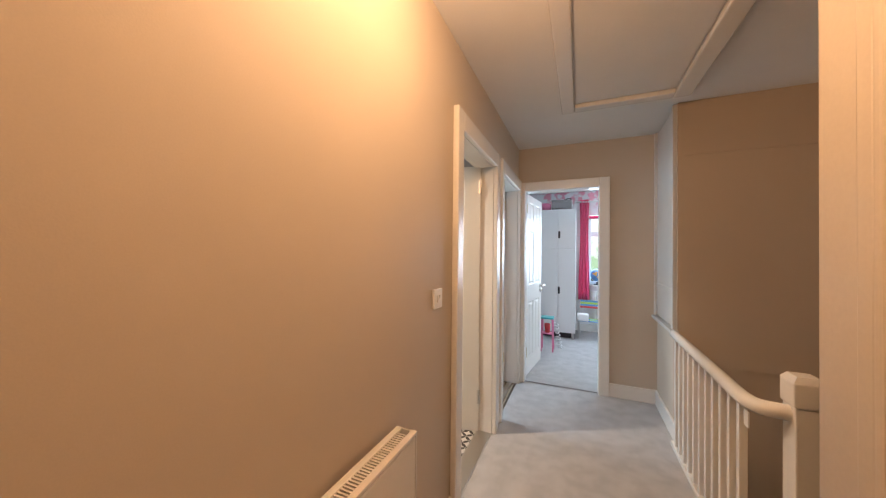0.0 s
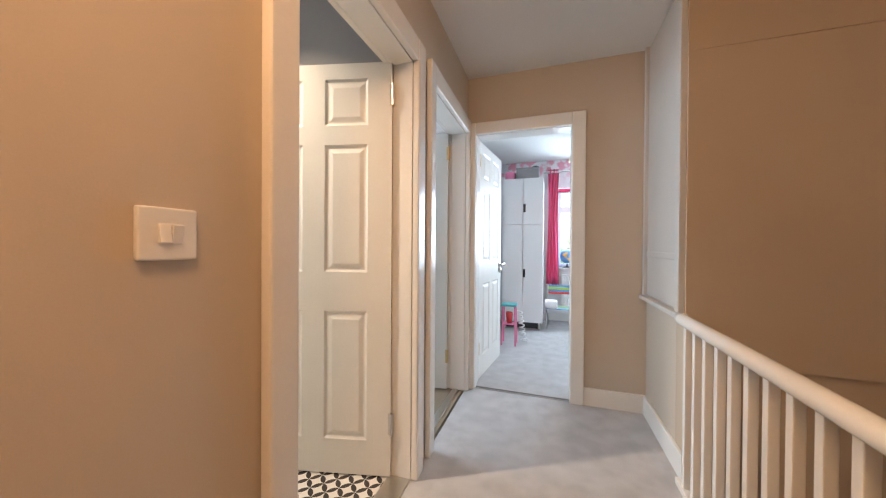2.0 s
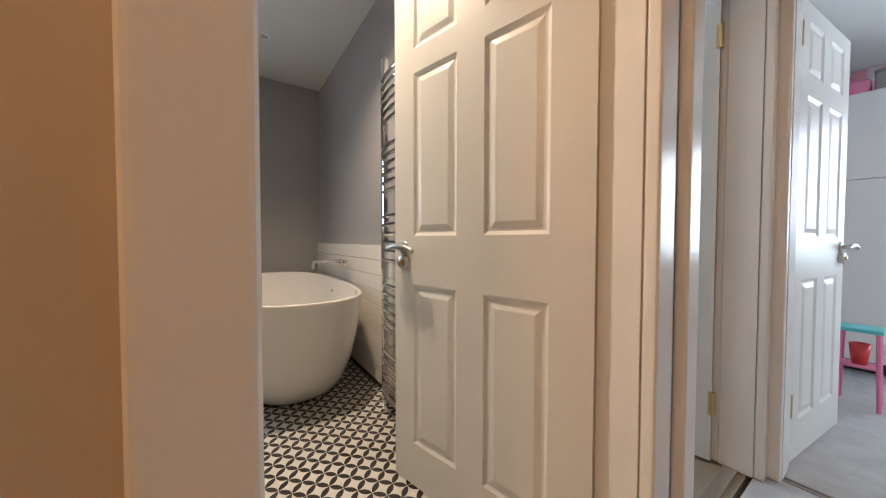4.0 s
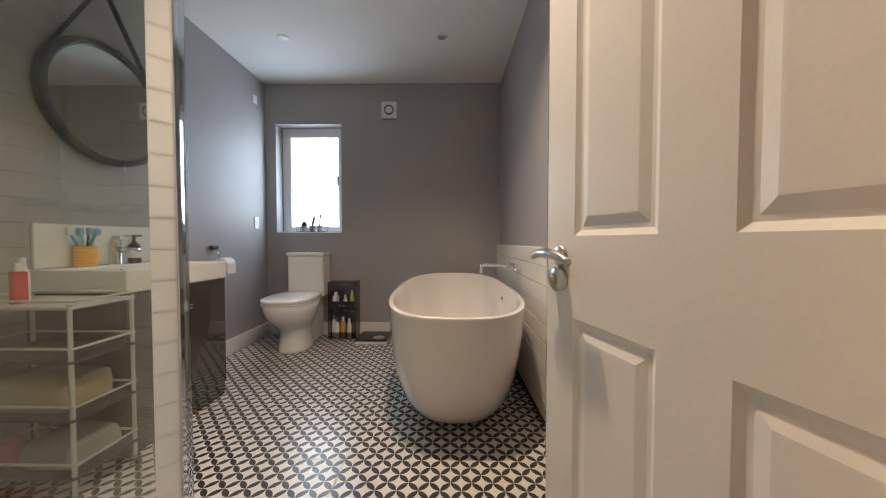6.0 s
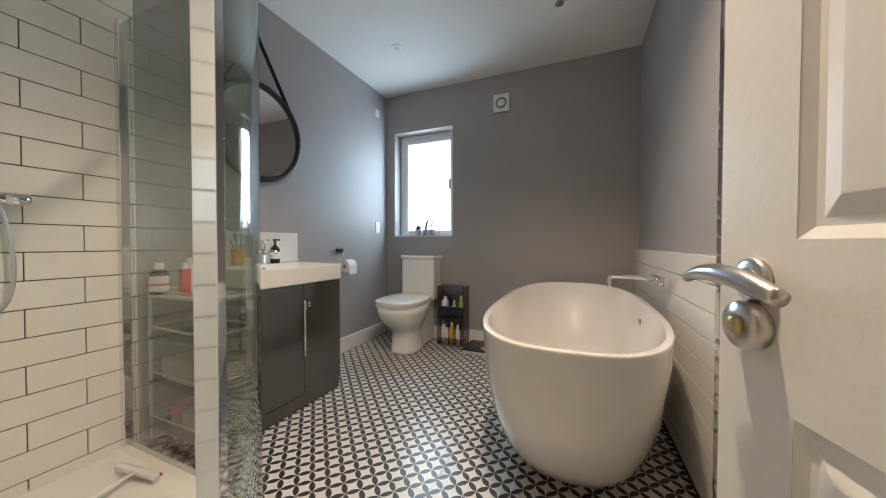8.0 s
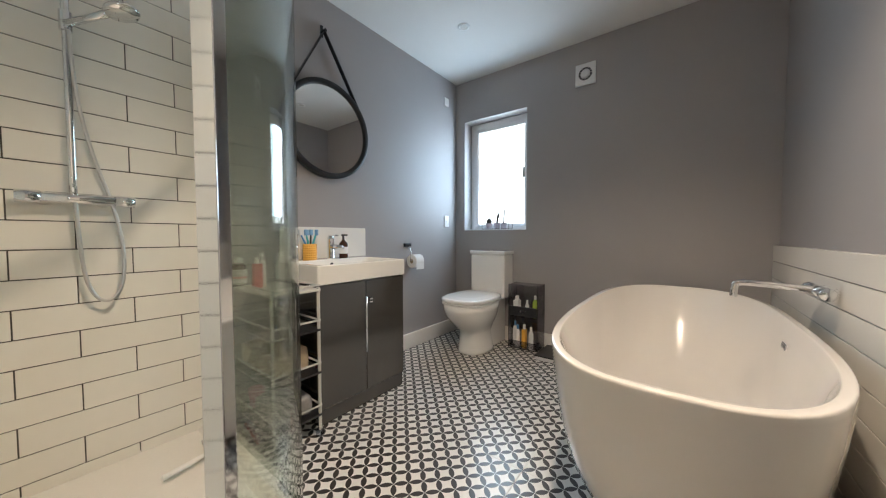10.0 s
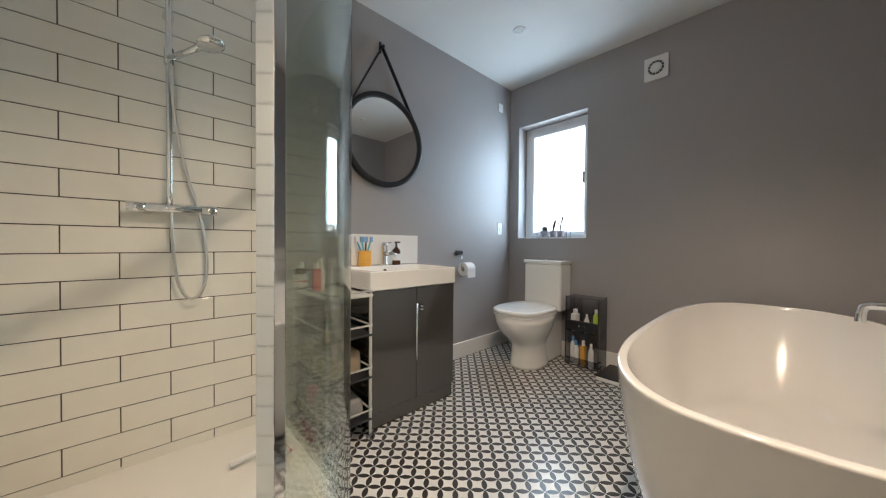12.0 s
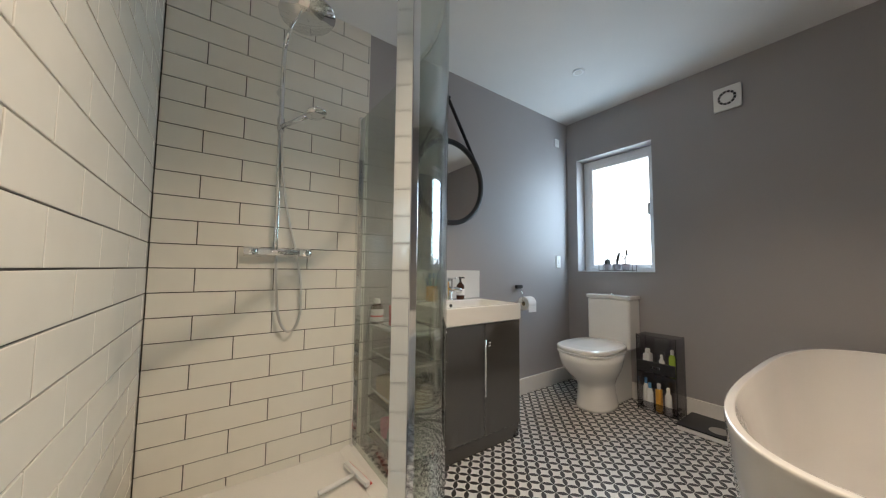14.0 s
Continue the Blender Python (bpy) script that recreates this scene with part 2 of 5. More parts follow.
M = {
    "taupe": material("taupe_wall_paint", (0.56, 0.485, 0.40), rough=0.62, vary=0.03, scale=3, bump=0.06, fine=300),
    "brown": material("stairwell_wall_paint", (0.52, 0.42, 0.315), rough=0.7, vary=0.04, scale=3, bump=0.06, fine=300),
    "grey": material("grey_wall_paint", (0.365, 0.35, 0.35), rough=0.53, vary=0.03, scale=3, bump=0.05, fine=260),
    "ceiling": material("ceiling_paint", (0.80, 0.79, 0.77), rough=0.85, vary=0.02, bump=0.04),
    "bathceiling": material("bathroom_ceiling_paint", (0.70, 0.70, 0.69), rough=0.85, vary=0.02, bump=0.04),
    "gloss": material("white_gloss_paint", (0.80, 0.78, 0.74), rough=0.24, vary=0.02, scale=5, fine=90, bump=0.03),
    "creamgloss": material("cream_gloss_paint", (0.62, 0.55, 0.46), rough=0.32, vary=0.04, scale=5, fine=90, bump=0.04),
    # white paint taken darker: the panel's dim lighting is put into the colour
    "dimpanel": material("dimmed_white_paint", (0.58, 0.56, 0.53), rough=0.35, vary=0.04, scale=4, fine=90, bump=0.03),
    "woodgrain": material("white_grained_door", (0.76, 0.74, 0.69), rough=0.32, vary=0.02, scale=5, fine=90, bump=0.08),
    "carpet": material("grey_carpet", (0.46, 0.45, 0.45), rough=0.95, vary=0.12, scale=9, fine=420, bump=0.7, spec=0.1, sheen=0.3, span=0.16),
    "ceramic": material("white_ceramic", (0.84, 0.83, 0.80), rough=0.08, vary=0.0, bump=0.0, coat=0.4),
    "acrylic": material("white_bath_acrylic", (0.84, 0.81, 0.77), rough=0.105, vary=0.0, bump=0.0, coat=0.7),
    "chrome": material("polished_chrome", (0.80, 0.81, 0.82), rough=0.07, metal=1.0, vary=0.0, bump=0.0),
    "satin": material("satin_steel", (0.62, 0.60, 0.57), rough=0.28, metal=1.0, vary=0.0, bump=0.0),
    "brass": material("aged_brass", (0.62, 0.48, 0.26), rough=0.35, metal=1.0, vary=0.05, bump=0.0),
    "darkgloss": material("dark_grey_gloss_door", (0.062, 0.058, 0.053), rough=0.05, vary=0.03, bump=0.0, coat=1.0, spec=0.9),
    "black": material("black_leather", (0.012, 0.011, 0.011), rough=0.42, vary=0.05, bump=0.05),
    "mirror": material("mirror_silver", (0.90, 0.91, 0.91), rough=0.0, metal=1.0, vary=0.0, bump=0.0),
    "tile": material("white_glazed_tile", (0.78, 0.765, 0.70), rough=0.09, vary=0.03, scale=4, fine=12, bump=0.015),
    "grout": material("dark_grout", (0.075, 0.07, 0.06), rough=0.9, vary=0.1, bump=0.2),
    "palegrout": material("pale_grout", (0.48, 0.46, 0.43), rough=0.9, vary=0.1, bump=0.2),
    "board": material("white_wall_board", (0.80, 0.78, 0.73), rough=0.22, vary=0.02, bump=0.02),
    "tray": material("white_tray_resin", (0.82, 0.80, 0.76), rough=0.2, vary=0.02, bump=0.02),
    "glass": glass("clear_glass", (0.84, 0.875, 0.84)),
    "frost": emitter("daylit_frosted_pane", (0.93, 0.97, 1.0), 3.2),
    "smoke": glass("smoked_acrylic", (0.72, 0.72, 0.745), 0.05),
    "trolley": material("pale_trolley_paint", (0.55, 0.55, 0.53), rough=0.3, vary=0.02, bump=0.0),
    "upvc": material("white_upvc", (0.80, 0.82, 0.85), rough=0.3, vary=0.0, bump=0.0),
    "orange": material("orange_pot", (0.80, 0.42, 0.07), rough=0.4, vary=0.05, bump=0.02),
    "blue": material("blue_plastic", (0.10, 0.28, 0.55), rough=0.4, vary=0, bump=0),
    "teal": material("teal_plastic", (0.10, 0.52, 0.55), rough=0.4, vary=0, bump=0),
    "red": material("red_plastic", (0.62, 0.06, 0.06), rough=0.4, vary=0, bump=0),
    "pink": material("pink_plastic", (0.75, 0.22, 0.36), rough=0.45, vary=0, bump=0),
    "curtain": material("pink_curtain_cloth", (0.72, 0.05, 0.16), rough=0.85, vary=0.08, fine=400, bump=0.2, sheen=0.3),
    "white": material("white_plastic", (0.80, 0.80, 0.79), rough=0.35, vary=0, bump=0),
    "amber": material("amber_bottle", (0.06, 0.022, 0.012), rough=0.12, vary=0, bump=0),
    "paper": material("soft_paper", (0.82, 0.81, 0.80), rough=0.95, vary=0.02, bump=0.2),
    "darkplastic": material("dark_plastic", (0.025, 0.025, 0.028), rough=0.35, vary=0, bump=0),
    "cream": material("cream_shade", (0.85, 0.78, 0.58), rough=0.8, vary=0.03, bump=0.05),
    "cloth": material("grey_cloth", (0.30, 0.29, 0.28), rough=0.95, vary=0.15, bump=0.4),
    "tan": material("tan_cloth", (0.45, 0.36, 0.25), rough=0.95, vary=0.15, bump=0.4),
    "green": material("lime_fabric", (0.42, 0.58, 0.08), rough=0.8, vary=0.04, bump=0.1),
    "leaf": material("dark_leaf", (0.035, 0.035, 0.03), rough=0.6, vary=0.2, bump=0.1),
    "terracotta": material("grey_pot", (0.30, 0.28, 0.28), rough=0.7, vary=0.1, bump=0.1),
    "paleblue": material("pale_blue_plastic", (0.22, 0.42, 0.66), rough=0.5, vary=0, bump=0),
    "lilac": material("lilac_grey_pot", (0.42, 0.38, 0.42), rough=0.6, vary=0.08, bump=0.1),
    "petal": pattern_floor(),
    "blossom": bedroom_paper(),
    "garden": garden(),
    "oak": material("brown_floor", (0.30, 0.23, 0.16), rough=0.6, vary=0.15, bump=0.1),
    "grain": material("brown_stair_carpet", (0.34, 0.27, 0.19), rough=0.95, vary=0.12, fine=420, bump=0.6, spec=0.1),
}

# ---- mesh helpers ----


def link(name, bm, mat, parent=None, label="", smooth=False):
    me = bpy.data.meshes.new(name)
    bmesh.ops.recalc_face_normals(bm, faces=bm.faces)
    bm.to_mesh(me)
    bm.free()
    for m in (mat if isinstance(mat, (list, tuple)) else (mat,)):
        me.materials.append(m)
    if smooth:
        me.polygons.foreach_set("use_smooth", [True] * len(me.polygons))
    ob = new(name, me)
    if parent is not None:
        ob.parent = parent
    if label:
        ob["label"] = label
    return ob


def part(name, bm, mat, parent, label="", smooth=False):
    return link(name, bm, mat, parent, label, smooth)


def bath(name, label, category, place=(0, 0, 0), turn=0, group="", kind=""):
    """A thing of the bathroom, placed from the mirror wall."""
    return thing(name, label, category, (place[0], place[1] + YO, place[2]), turn, group, kind)


def thing(name, label, category, place=(0, 0, 0), turn=0, group="", kind=""):
    ob = new(name)
    ob.empty_display_size = 0.05
    ob.matrix_world = pose(*place, 0, 0, turn)
    return tagged(ob, label, category, group, kind)


def add_box(bm, lo, hi, bevel=0.0, seg=2):
    """A box between two corners, with rounded edges."""
    res = bmesh.ops.create_cube(bm, size=1.0)
    vs = res["verts"]
    c = [(a + b) / 2 for a, b in zip(lo, hi)]
    d = [abs(b - a) for a, b in zip(lo, hi)]
    for v in vs:
        v.co = Vector((c[0] + v.co.x * d[0], c[1] + v.co.y * d[1], c[2] + v.co.z * d[2]))
    if bevel > 0:
        es = list({e for v in vs for e in v.link_edges})
        bmesh.ops.bevel(bm, geom=es, offset=min(bevel, min(d) * 0.45), segments=seg, affect="EDGES", profile=0.6)
    return bm


def boxes(*specs, bevel=0.0, seg=2):
    bm = bmesh.new()
    for lo, hi in specs:
        add_box(bm, lo, hi, bevel, seg)
    return bm


def add_rings(bm, rings, closed=True, cap=True):
    """Skin between rings of points."""
    vs = [[bm.verts.new(p) for p in ring] for ring in rings]
    n = len(vs[0])
    for a, b in zip(vs, vs[1:]):
        for i in range(n if closed else n - 1):
            j = (i + 1) % n
            bm.faces.new((a[i], a[j], b[j], b[i]))
    if cap:
        bm.faces.new(vs[0][::-1])
        bm.faces.new(vs[-1])
    return bm


def lathe(profile, n=24, at=(0, 0, 0), bm=None):
    """Turn a profile of (radius, height) round the vertical through at."""
    bm = bm or bmesh.new()
    rings = []
    for r, z in profile:
        rings.append([(at[0] + r * math.cos(2 * math.pi * i / n), at[1] + r * math.sin(2 * math.pi * i / n), at[2] + z) for i in range(n)])
    return add_rings(bm, rings)


def tube(points, r, n=10, bm=None, cap=True, smooth_path=0):
    """A round bar along points; r may be a list."""
    bm = bm or bmesh.new()
    pts = [Vector(p) for p in points]
    for _ in range(smooth_path):
        fresh = [pts[0]]
        for a, b in zip(pts, pts[1:]):
            fresh += [a * 0.75 + b * 0.25, a * 0.25 + b * 0.75]
        pts = fresh + [pts[-1]]
    rings = []
    normal = None
    for i, p in enumerate(pts):
        d = (pts[min(i + 1, len(pts) - 1)] - pts[max(i - 1, 0)]).normalized()
        if normal is None:
            normal = d.orthogonal().normalized()
        normal = (normal - d * normal.dot(d)).normalized()
        side = d.cross(normal)
        rr = r[min(i, len(r) - 1)] if isinstance(r, (list, tuple)) else r
        rings.append([p + (normal * math.cos(2 * math.pi * k / n) + side * math.sin(2 * math.pi * k / n)) * rr for k in range(n)])
    return add_rings(bm, rings, cap=cap)


def structure(name, bm, mat, label, category):
    return tagged(link(name, bm, mat), label, category, kind="structure")


def superellipse(cx, cy, a, b, z, n=48, e=2.6):
    ring = []
    for i in range(n):
        t = 2 * math.pi * i / n
        c, s = math.cos(t), math.sin(t)
        ring.append((cx + a * math.copysign(abs(c) ** (2 / e), c), cy + b * math.copysign(abs(s) ** (2 / e), s), z))
    return ring

# ---- the large structure ----
H = 2.40          # ceiling height
XB = -3.224       # bathroom window wall
YN = 2.367 + YO      # bathroom wall beside the bath
XS = -0.1225      # tiled face beside the shower
YB = 3.165        # landing wall with the bedroom door
YS = 2.53         # stairwell end wall
XP = 1.22         # face of the boarded panel wall
XR = 2.12         # stairwell outer wall
DOOR = 1.955      # clear door height
BATH_DOOR = (1.375, 2.105)
BOX_DOOR = (2.35, 3.085)
BED_DOOR = (0.070, 0.750)


def wall_run(name, axis, a0, a1, p0, p1, openings, mat, label, top=H, z0=0.0):
    """A thick wall along an axis, with openings (from, to, sill, head) cut right through."""
    bm = bmesh.new()
    cuts = sorted({a0, a1, *[v for o in openings for v in o[:2]]})
    for s, e in zip(cuts, cuts[1:]):
        hole = [o for o in openings if o[0] <= s and o[1] >= e]
        spans = [(z0, top)]
        if hole:
            spans = [(z0, hole[0][2]), (hole[0][3], top)]
        for lo, hi in spans:
            if hi - lo > 1e-4:
                if axis == "y":
                    add_box(bm, (p0, s, lo), (p1, e, hi))
                else:
                    add_box(bm, (s, p0, lo), (e, p1, hi))
    bmesh.ops.remove_doubles(bm, verts=bm.verts, dist=1e-5)
    return structure(name, bm, mat, label, "wall")


# landing side of the long partition, and its bathroom side
HOLES = [(BATH_DOOR[0] - 0.02, BATH_DOOR[1] + 0.02, 0, DOOR + 0.02), (BOX_DOOR[0] - 0.02, BOX_DOOR[1] + 0.02, 0, DOOR + 0.02)]
wall_run("wall_west", "y", -1.3, YB + 0.11, -0.055, 0.0, HOLES, M["taupe"], "taupe painted plaster wall of the landing", )
wall_run("wall_west_inner", "y", YO - 0.12, YB + 0.11, -0.11, -0.055, HOLES, M["grey"], "grey painted inner side of the bathroom partition", top=HB)
wall_run("wall_bath_south", "x", XB - 0.25, -0.11, YO - 0.12, YO, [], M["grey"], "mid grey satin painted bathroom wall", top=HB)
wall_run("wall_bath_window", "y", YO - 0.12, YN + 0.1, XB - 0.25, XB, [(0.105 + YO, 0.769 + YO, 1.043, 2.131)], M["grey"], "mid grey satin painted bathroom wall with a window opening", top=HB)
wall_run("wall_bath_north", "x", XB, -0.11, YN, YN + 0.1, [], M["grey"], "mid grey satin painted bathroom wall behind the bath", top=HB)
wall_run("wall_bedroom", "x", 0.0, 3.4, YB, YB + 0.055, [(BED_DOOR[0] - 0.02, BED_DOOR[1] + 0.02, 0, DOOR + 0.02)], M["taupe"], "taupe painted landing wall round the bedroom door")
wall_run("wall_bedroom_inner", "x", -0.11, 3.4, YB + 0.055, YB + 0.11, [(BED_DOOR[0] - 0.02, BED_DOOR[1] + 0.02, 0, DOOR + 0.02)], M["blossom"], "papered bedroom side of the landing wall")
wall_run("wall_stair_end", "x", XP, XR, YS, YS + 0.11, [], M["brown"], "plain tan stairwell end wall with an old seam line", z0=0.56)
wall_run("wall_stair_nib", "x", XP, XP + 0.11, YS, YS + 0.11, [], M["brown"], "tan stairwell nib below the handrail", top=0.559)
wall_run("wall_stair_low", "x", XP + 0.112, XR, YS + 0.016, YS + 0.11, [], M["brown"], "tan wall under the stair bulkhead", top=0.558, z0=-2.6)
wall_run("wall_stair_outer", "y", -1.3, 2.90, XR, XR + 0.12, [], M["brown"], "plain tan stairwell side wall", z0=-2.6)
wall_run("wall_east", "y", -1.3, 0.70, 1.10, 1.20, [], M["taupe"], "taupe landing wall ending beside the stair head")
wall_run("wall_landing_south", "x", -0.055, XR, -1.42, -1.3, [], M["taupe"], "taupe wall closing the landing")
# boarded panel wall by the bedroom door
wall_run("wall_panel", "y", YS + 0.111, YB - 0.002, XP, XP + 0.11, [], M["taupe"], "short taupe wall with a boarded over light")
# bedroom shell
wall_run("wall_bed_window", "x", -0.7, 3.4, 5.80, 6.05, [(0.72, 2.75, 0.80, 1.98)], M["blossom"], "white papered bedroom wall with a wide window")
wall_run("wall_bed_west", "y", YB + 0.11, 5.80, -0.82, -0.70, [], M["blossom"], "white papered bedroom side wall")
wall_run("wall_bed_east", "y", YB + 0.11, 5.80, 3.28, 3.40, [], M["blossom"], "white papered bedroom side wall")
# box room shell
wall_run("wall_box_west", "y", YN + 0.1, 4.0, -2.3, -2.2, [], M["ceiling"], "white painted box room wall")
wall_run("wall_box_north", "x", -2.2, -0.82, 3.9, 4.0, [], M["ceiling"], "white painted box room wall")

structure("floor_landing", boxes(((0.0, -1.3, -0.2), (XP + 0.02, YB, 0.0))), M["carpet"], "pale grey cut pile carpet on the landing", "carpet")
structure("floor_stair_head", boxes(((XP + 0.02, -1.3, -0.2), (XR, 1.45, 0.0))), M["carpet"], "pale grey carpet at the stair head", "carpet")
structure("floor_bedroom", boxes(((-0.7, YB + 0.02, -0.2), (3.28, 5.80, -0.004))), M["carpet"], "pale grey bedroom carpet", "carpet")
structure("floor_box_room", boxes(((-2.2, YN + 0.1, -0.2), (-0.02, 3.9, -0.006))), M["oak"], "brown floor of the box room", "floor")
structure("floor_bath_bed", boxes(((XB, YO, -0.2), (-0.06, YN, -0.004))), M["palegrout"], "grouted bed under the bathroom floor tiles", "floor")
structure("ceiling_landing", boxes(((-0.055, -1.42, H), (XR + 0.12, YB + 0.055, H + 0.1))), M["ceiling"], "white painted landing ceiling", "ceiling")
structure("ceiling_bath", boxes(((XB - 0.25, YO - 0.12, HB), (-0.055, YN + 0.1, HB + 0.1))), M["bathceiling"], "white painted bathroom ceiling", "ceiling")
structure("ceiling_bedroom", boxes(((-0.82, YB + 0.057, H + 0.004), (3.4, 6.05, H + 0.1))), M["ceiling"], "white bedroom ceiling", "ceiling")
structure("ceiling_box_room", boxes(((-2.3, YN + 0.102, H + 0.006), (-0.057, 4.0, H + 0.12))), M["ceiling"], "white box room ceiling", "ceiling")
structure("ground", boxes(((-60, -60, -2.9), (60, 90, -2.7))), M["leaf"], "dark ground far below the windows", "ground")
structure("floor_hall_below", boxes(((-0.05, -1.3, -2.7), (XR, YB, -2.6))), M["grain"], "brown hall floor below the stairs", "floor")
structure("wall_below", boxes(((XP - 0.1, -1.3, -2.6), (XP - 0.002, YB - 0.12, -0.2))), M["brown"], "tan wall under the landing edge", "wall")
structure("backdrop", boxes(((-45, 62, -6), (60, 62.2, 40))), M["garden"], "pale sky over hazy garden trees", "backdrop")

# seam line on the stairwell walls
structure("trim_stair_seam", boxes(((XP + 0.02, YS - 0.006, 2.02), (XR, YS + 0.002, 2.028)), ((XR - 0.006, -1.2, 2.02), (XR + 0.002, YS, 2.03)), bevel=0.002), M["brown"], "thin seam in the stairwell plaster", "trim")


def skirting(name, specs, mat=None):
    bm = bmesh.new()
    for lo, hi in specs:
        add_box(bm, lo, hi, 0.006, 2)
    return structure(name, bm, mat or M["gloss"], "white gloss painted skirting board", "skirting board")


skirting("baseboard_bedroom_wall", [((BED_DOOR[1] + 0.092, YB - 0.018, 0), (XP, YB, 0.125))])
skirting("baseboard_panel_wall", [((XP - 0.018, YS - 0.02, 0), (XP, YB - 0.019, 0.125))])
skirting("baseboard_landing", [((0, -1.3, 0), (0.018, BATH_DOOR[0] - 0.09, 0.125))])
skirting("baseboard_bath_south", [((XB, YO, 0), (-1.975, YO + 0.018, 0.132))])
skirting("baseboard_bath_window", [((XB, YO + 0.02, 0), (XB + 0.018, YN - 0.035, 0.132))])
skirting("baseboard_bedroom", [((-0.7, 5.78, 0), (3.28, 5.80, 0.12))])


def casing(name, axis, a, b, face, head=DOOR, wide=0.085, deep=0.032, way=1, far=-0.11, top=None, label="white gloss door lining and architrave"):
    """Lining and architraves round a door opening; face is the room face, far the other face."""
    ob = thing(name, label, "door frame", kind="structure")
    top = head + (top or wide)

    def bar(part_name, lo, hi, bev=0.006):
        (a0, z0, f0), (a1, z1, f1) = lo, hi
        if axis == "y":
            bm = boxes(((min(f0, f1), a0, z0), (max(f0, f1), a1, z1)), bevel=bev, seg=3)
        else:
            bm = boxes(((a0, min(f0, f1), z0), (a1, max(f0, f1), z1)), bevel=bev, seg=3)
        return part(part_name, bm, M["gloss"], ob)

    for fc, w in ((face, way), (far, -way)):
        bar("architrave", (a - wide, 0, fc), (a - 0.002, top, fc + w * deep), 0.009)
        bar("architrave", (b + 0.002, 0, fc), (b + wide, top, fc + w * deep), 0.009)
        bar("architrave", (a - 0.002, head + 0.002, fc), (b + 0.002, top, fc + w * deep * 0.97), 0.009)
    inset = 0.0005
    bar("lining", (a - 0.018, 0, face - inset * way), (a, head + 0.018, far + inset * way), 0.002)
    bar("lining", (b, 0, face - inset * way), (b + 0.018, head + 0.018, far + inset * way), 0.002)
    bar("lining", (a, head, face - inset * way), (b, head + 0.018, far + inset * way), 0.002)
    return ob


casing("door_frame_bath", "y", *BATH_DOOR, 0.0, wide=0.088, top=0.105)
casing("door_frame_box", "y", *BOX_DOOR, 0.0, wide=0.075, top=0.11)
casing("door_frame_bedroom", "x", *BED_DOOR, YB, way=-1, far=YB + 0.11, wide=0.092)
# strips in the doorways
structure("trim_bath_threshold", boxes(((-0.11, BATH_DOOR[0], -0.01), (0.0, BATH_DOOR[1], 0.006)), bevel=0.003), M["satin"], "metal threshold strip under the bathroom door", "threshold")
structure("trim_bed_threshold", boxes(((BED_DOOR[0], YB + 0.03, -0.01), (BED_DOOR[1], YB + 0.042, 0.003)), bevel=0.003), M["cloth"], "grey carpet joint in the bedroom doorway", "threshold")
structure("trim_box_threshold", boxes(((-0.09, BOX_DOOR[0], -0.01), (-0.045, BOX_DOOR[1], 0.006)), bevel=0.003), M["satin"], "metal carpet strip in the box room doorway", "threshold")


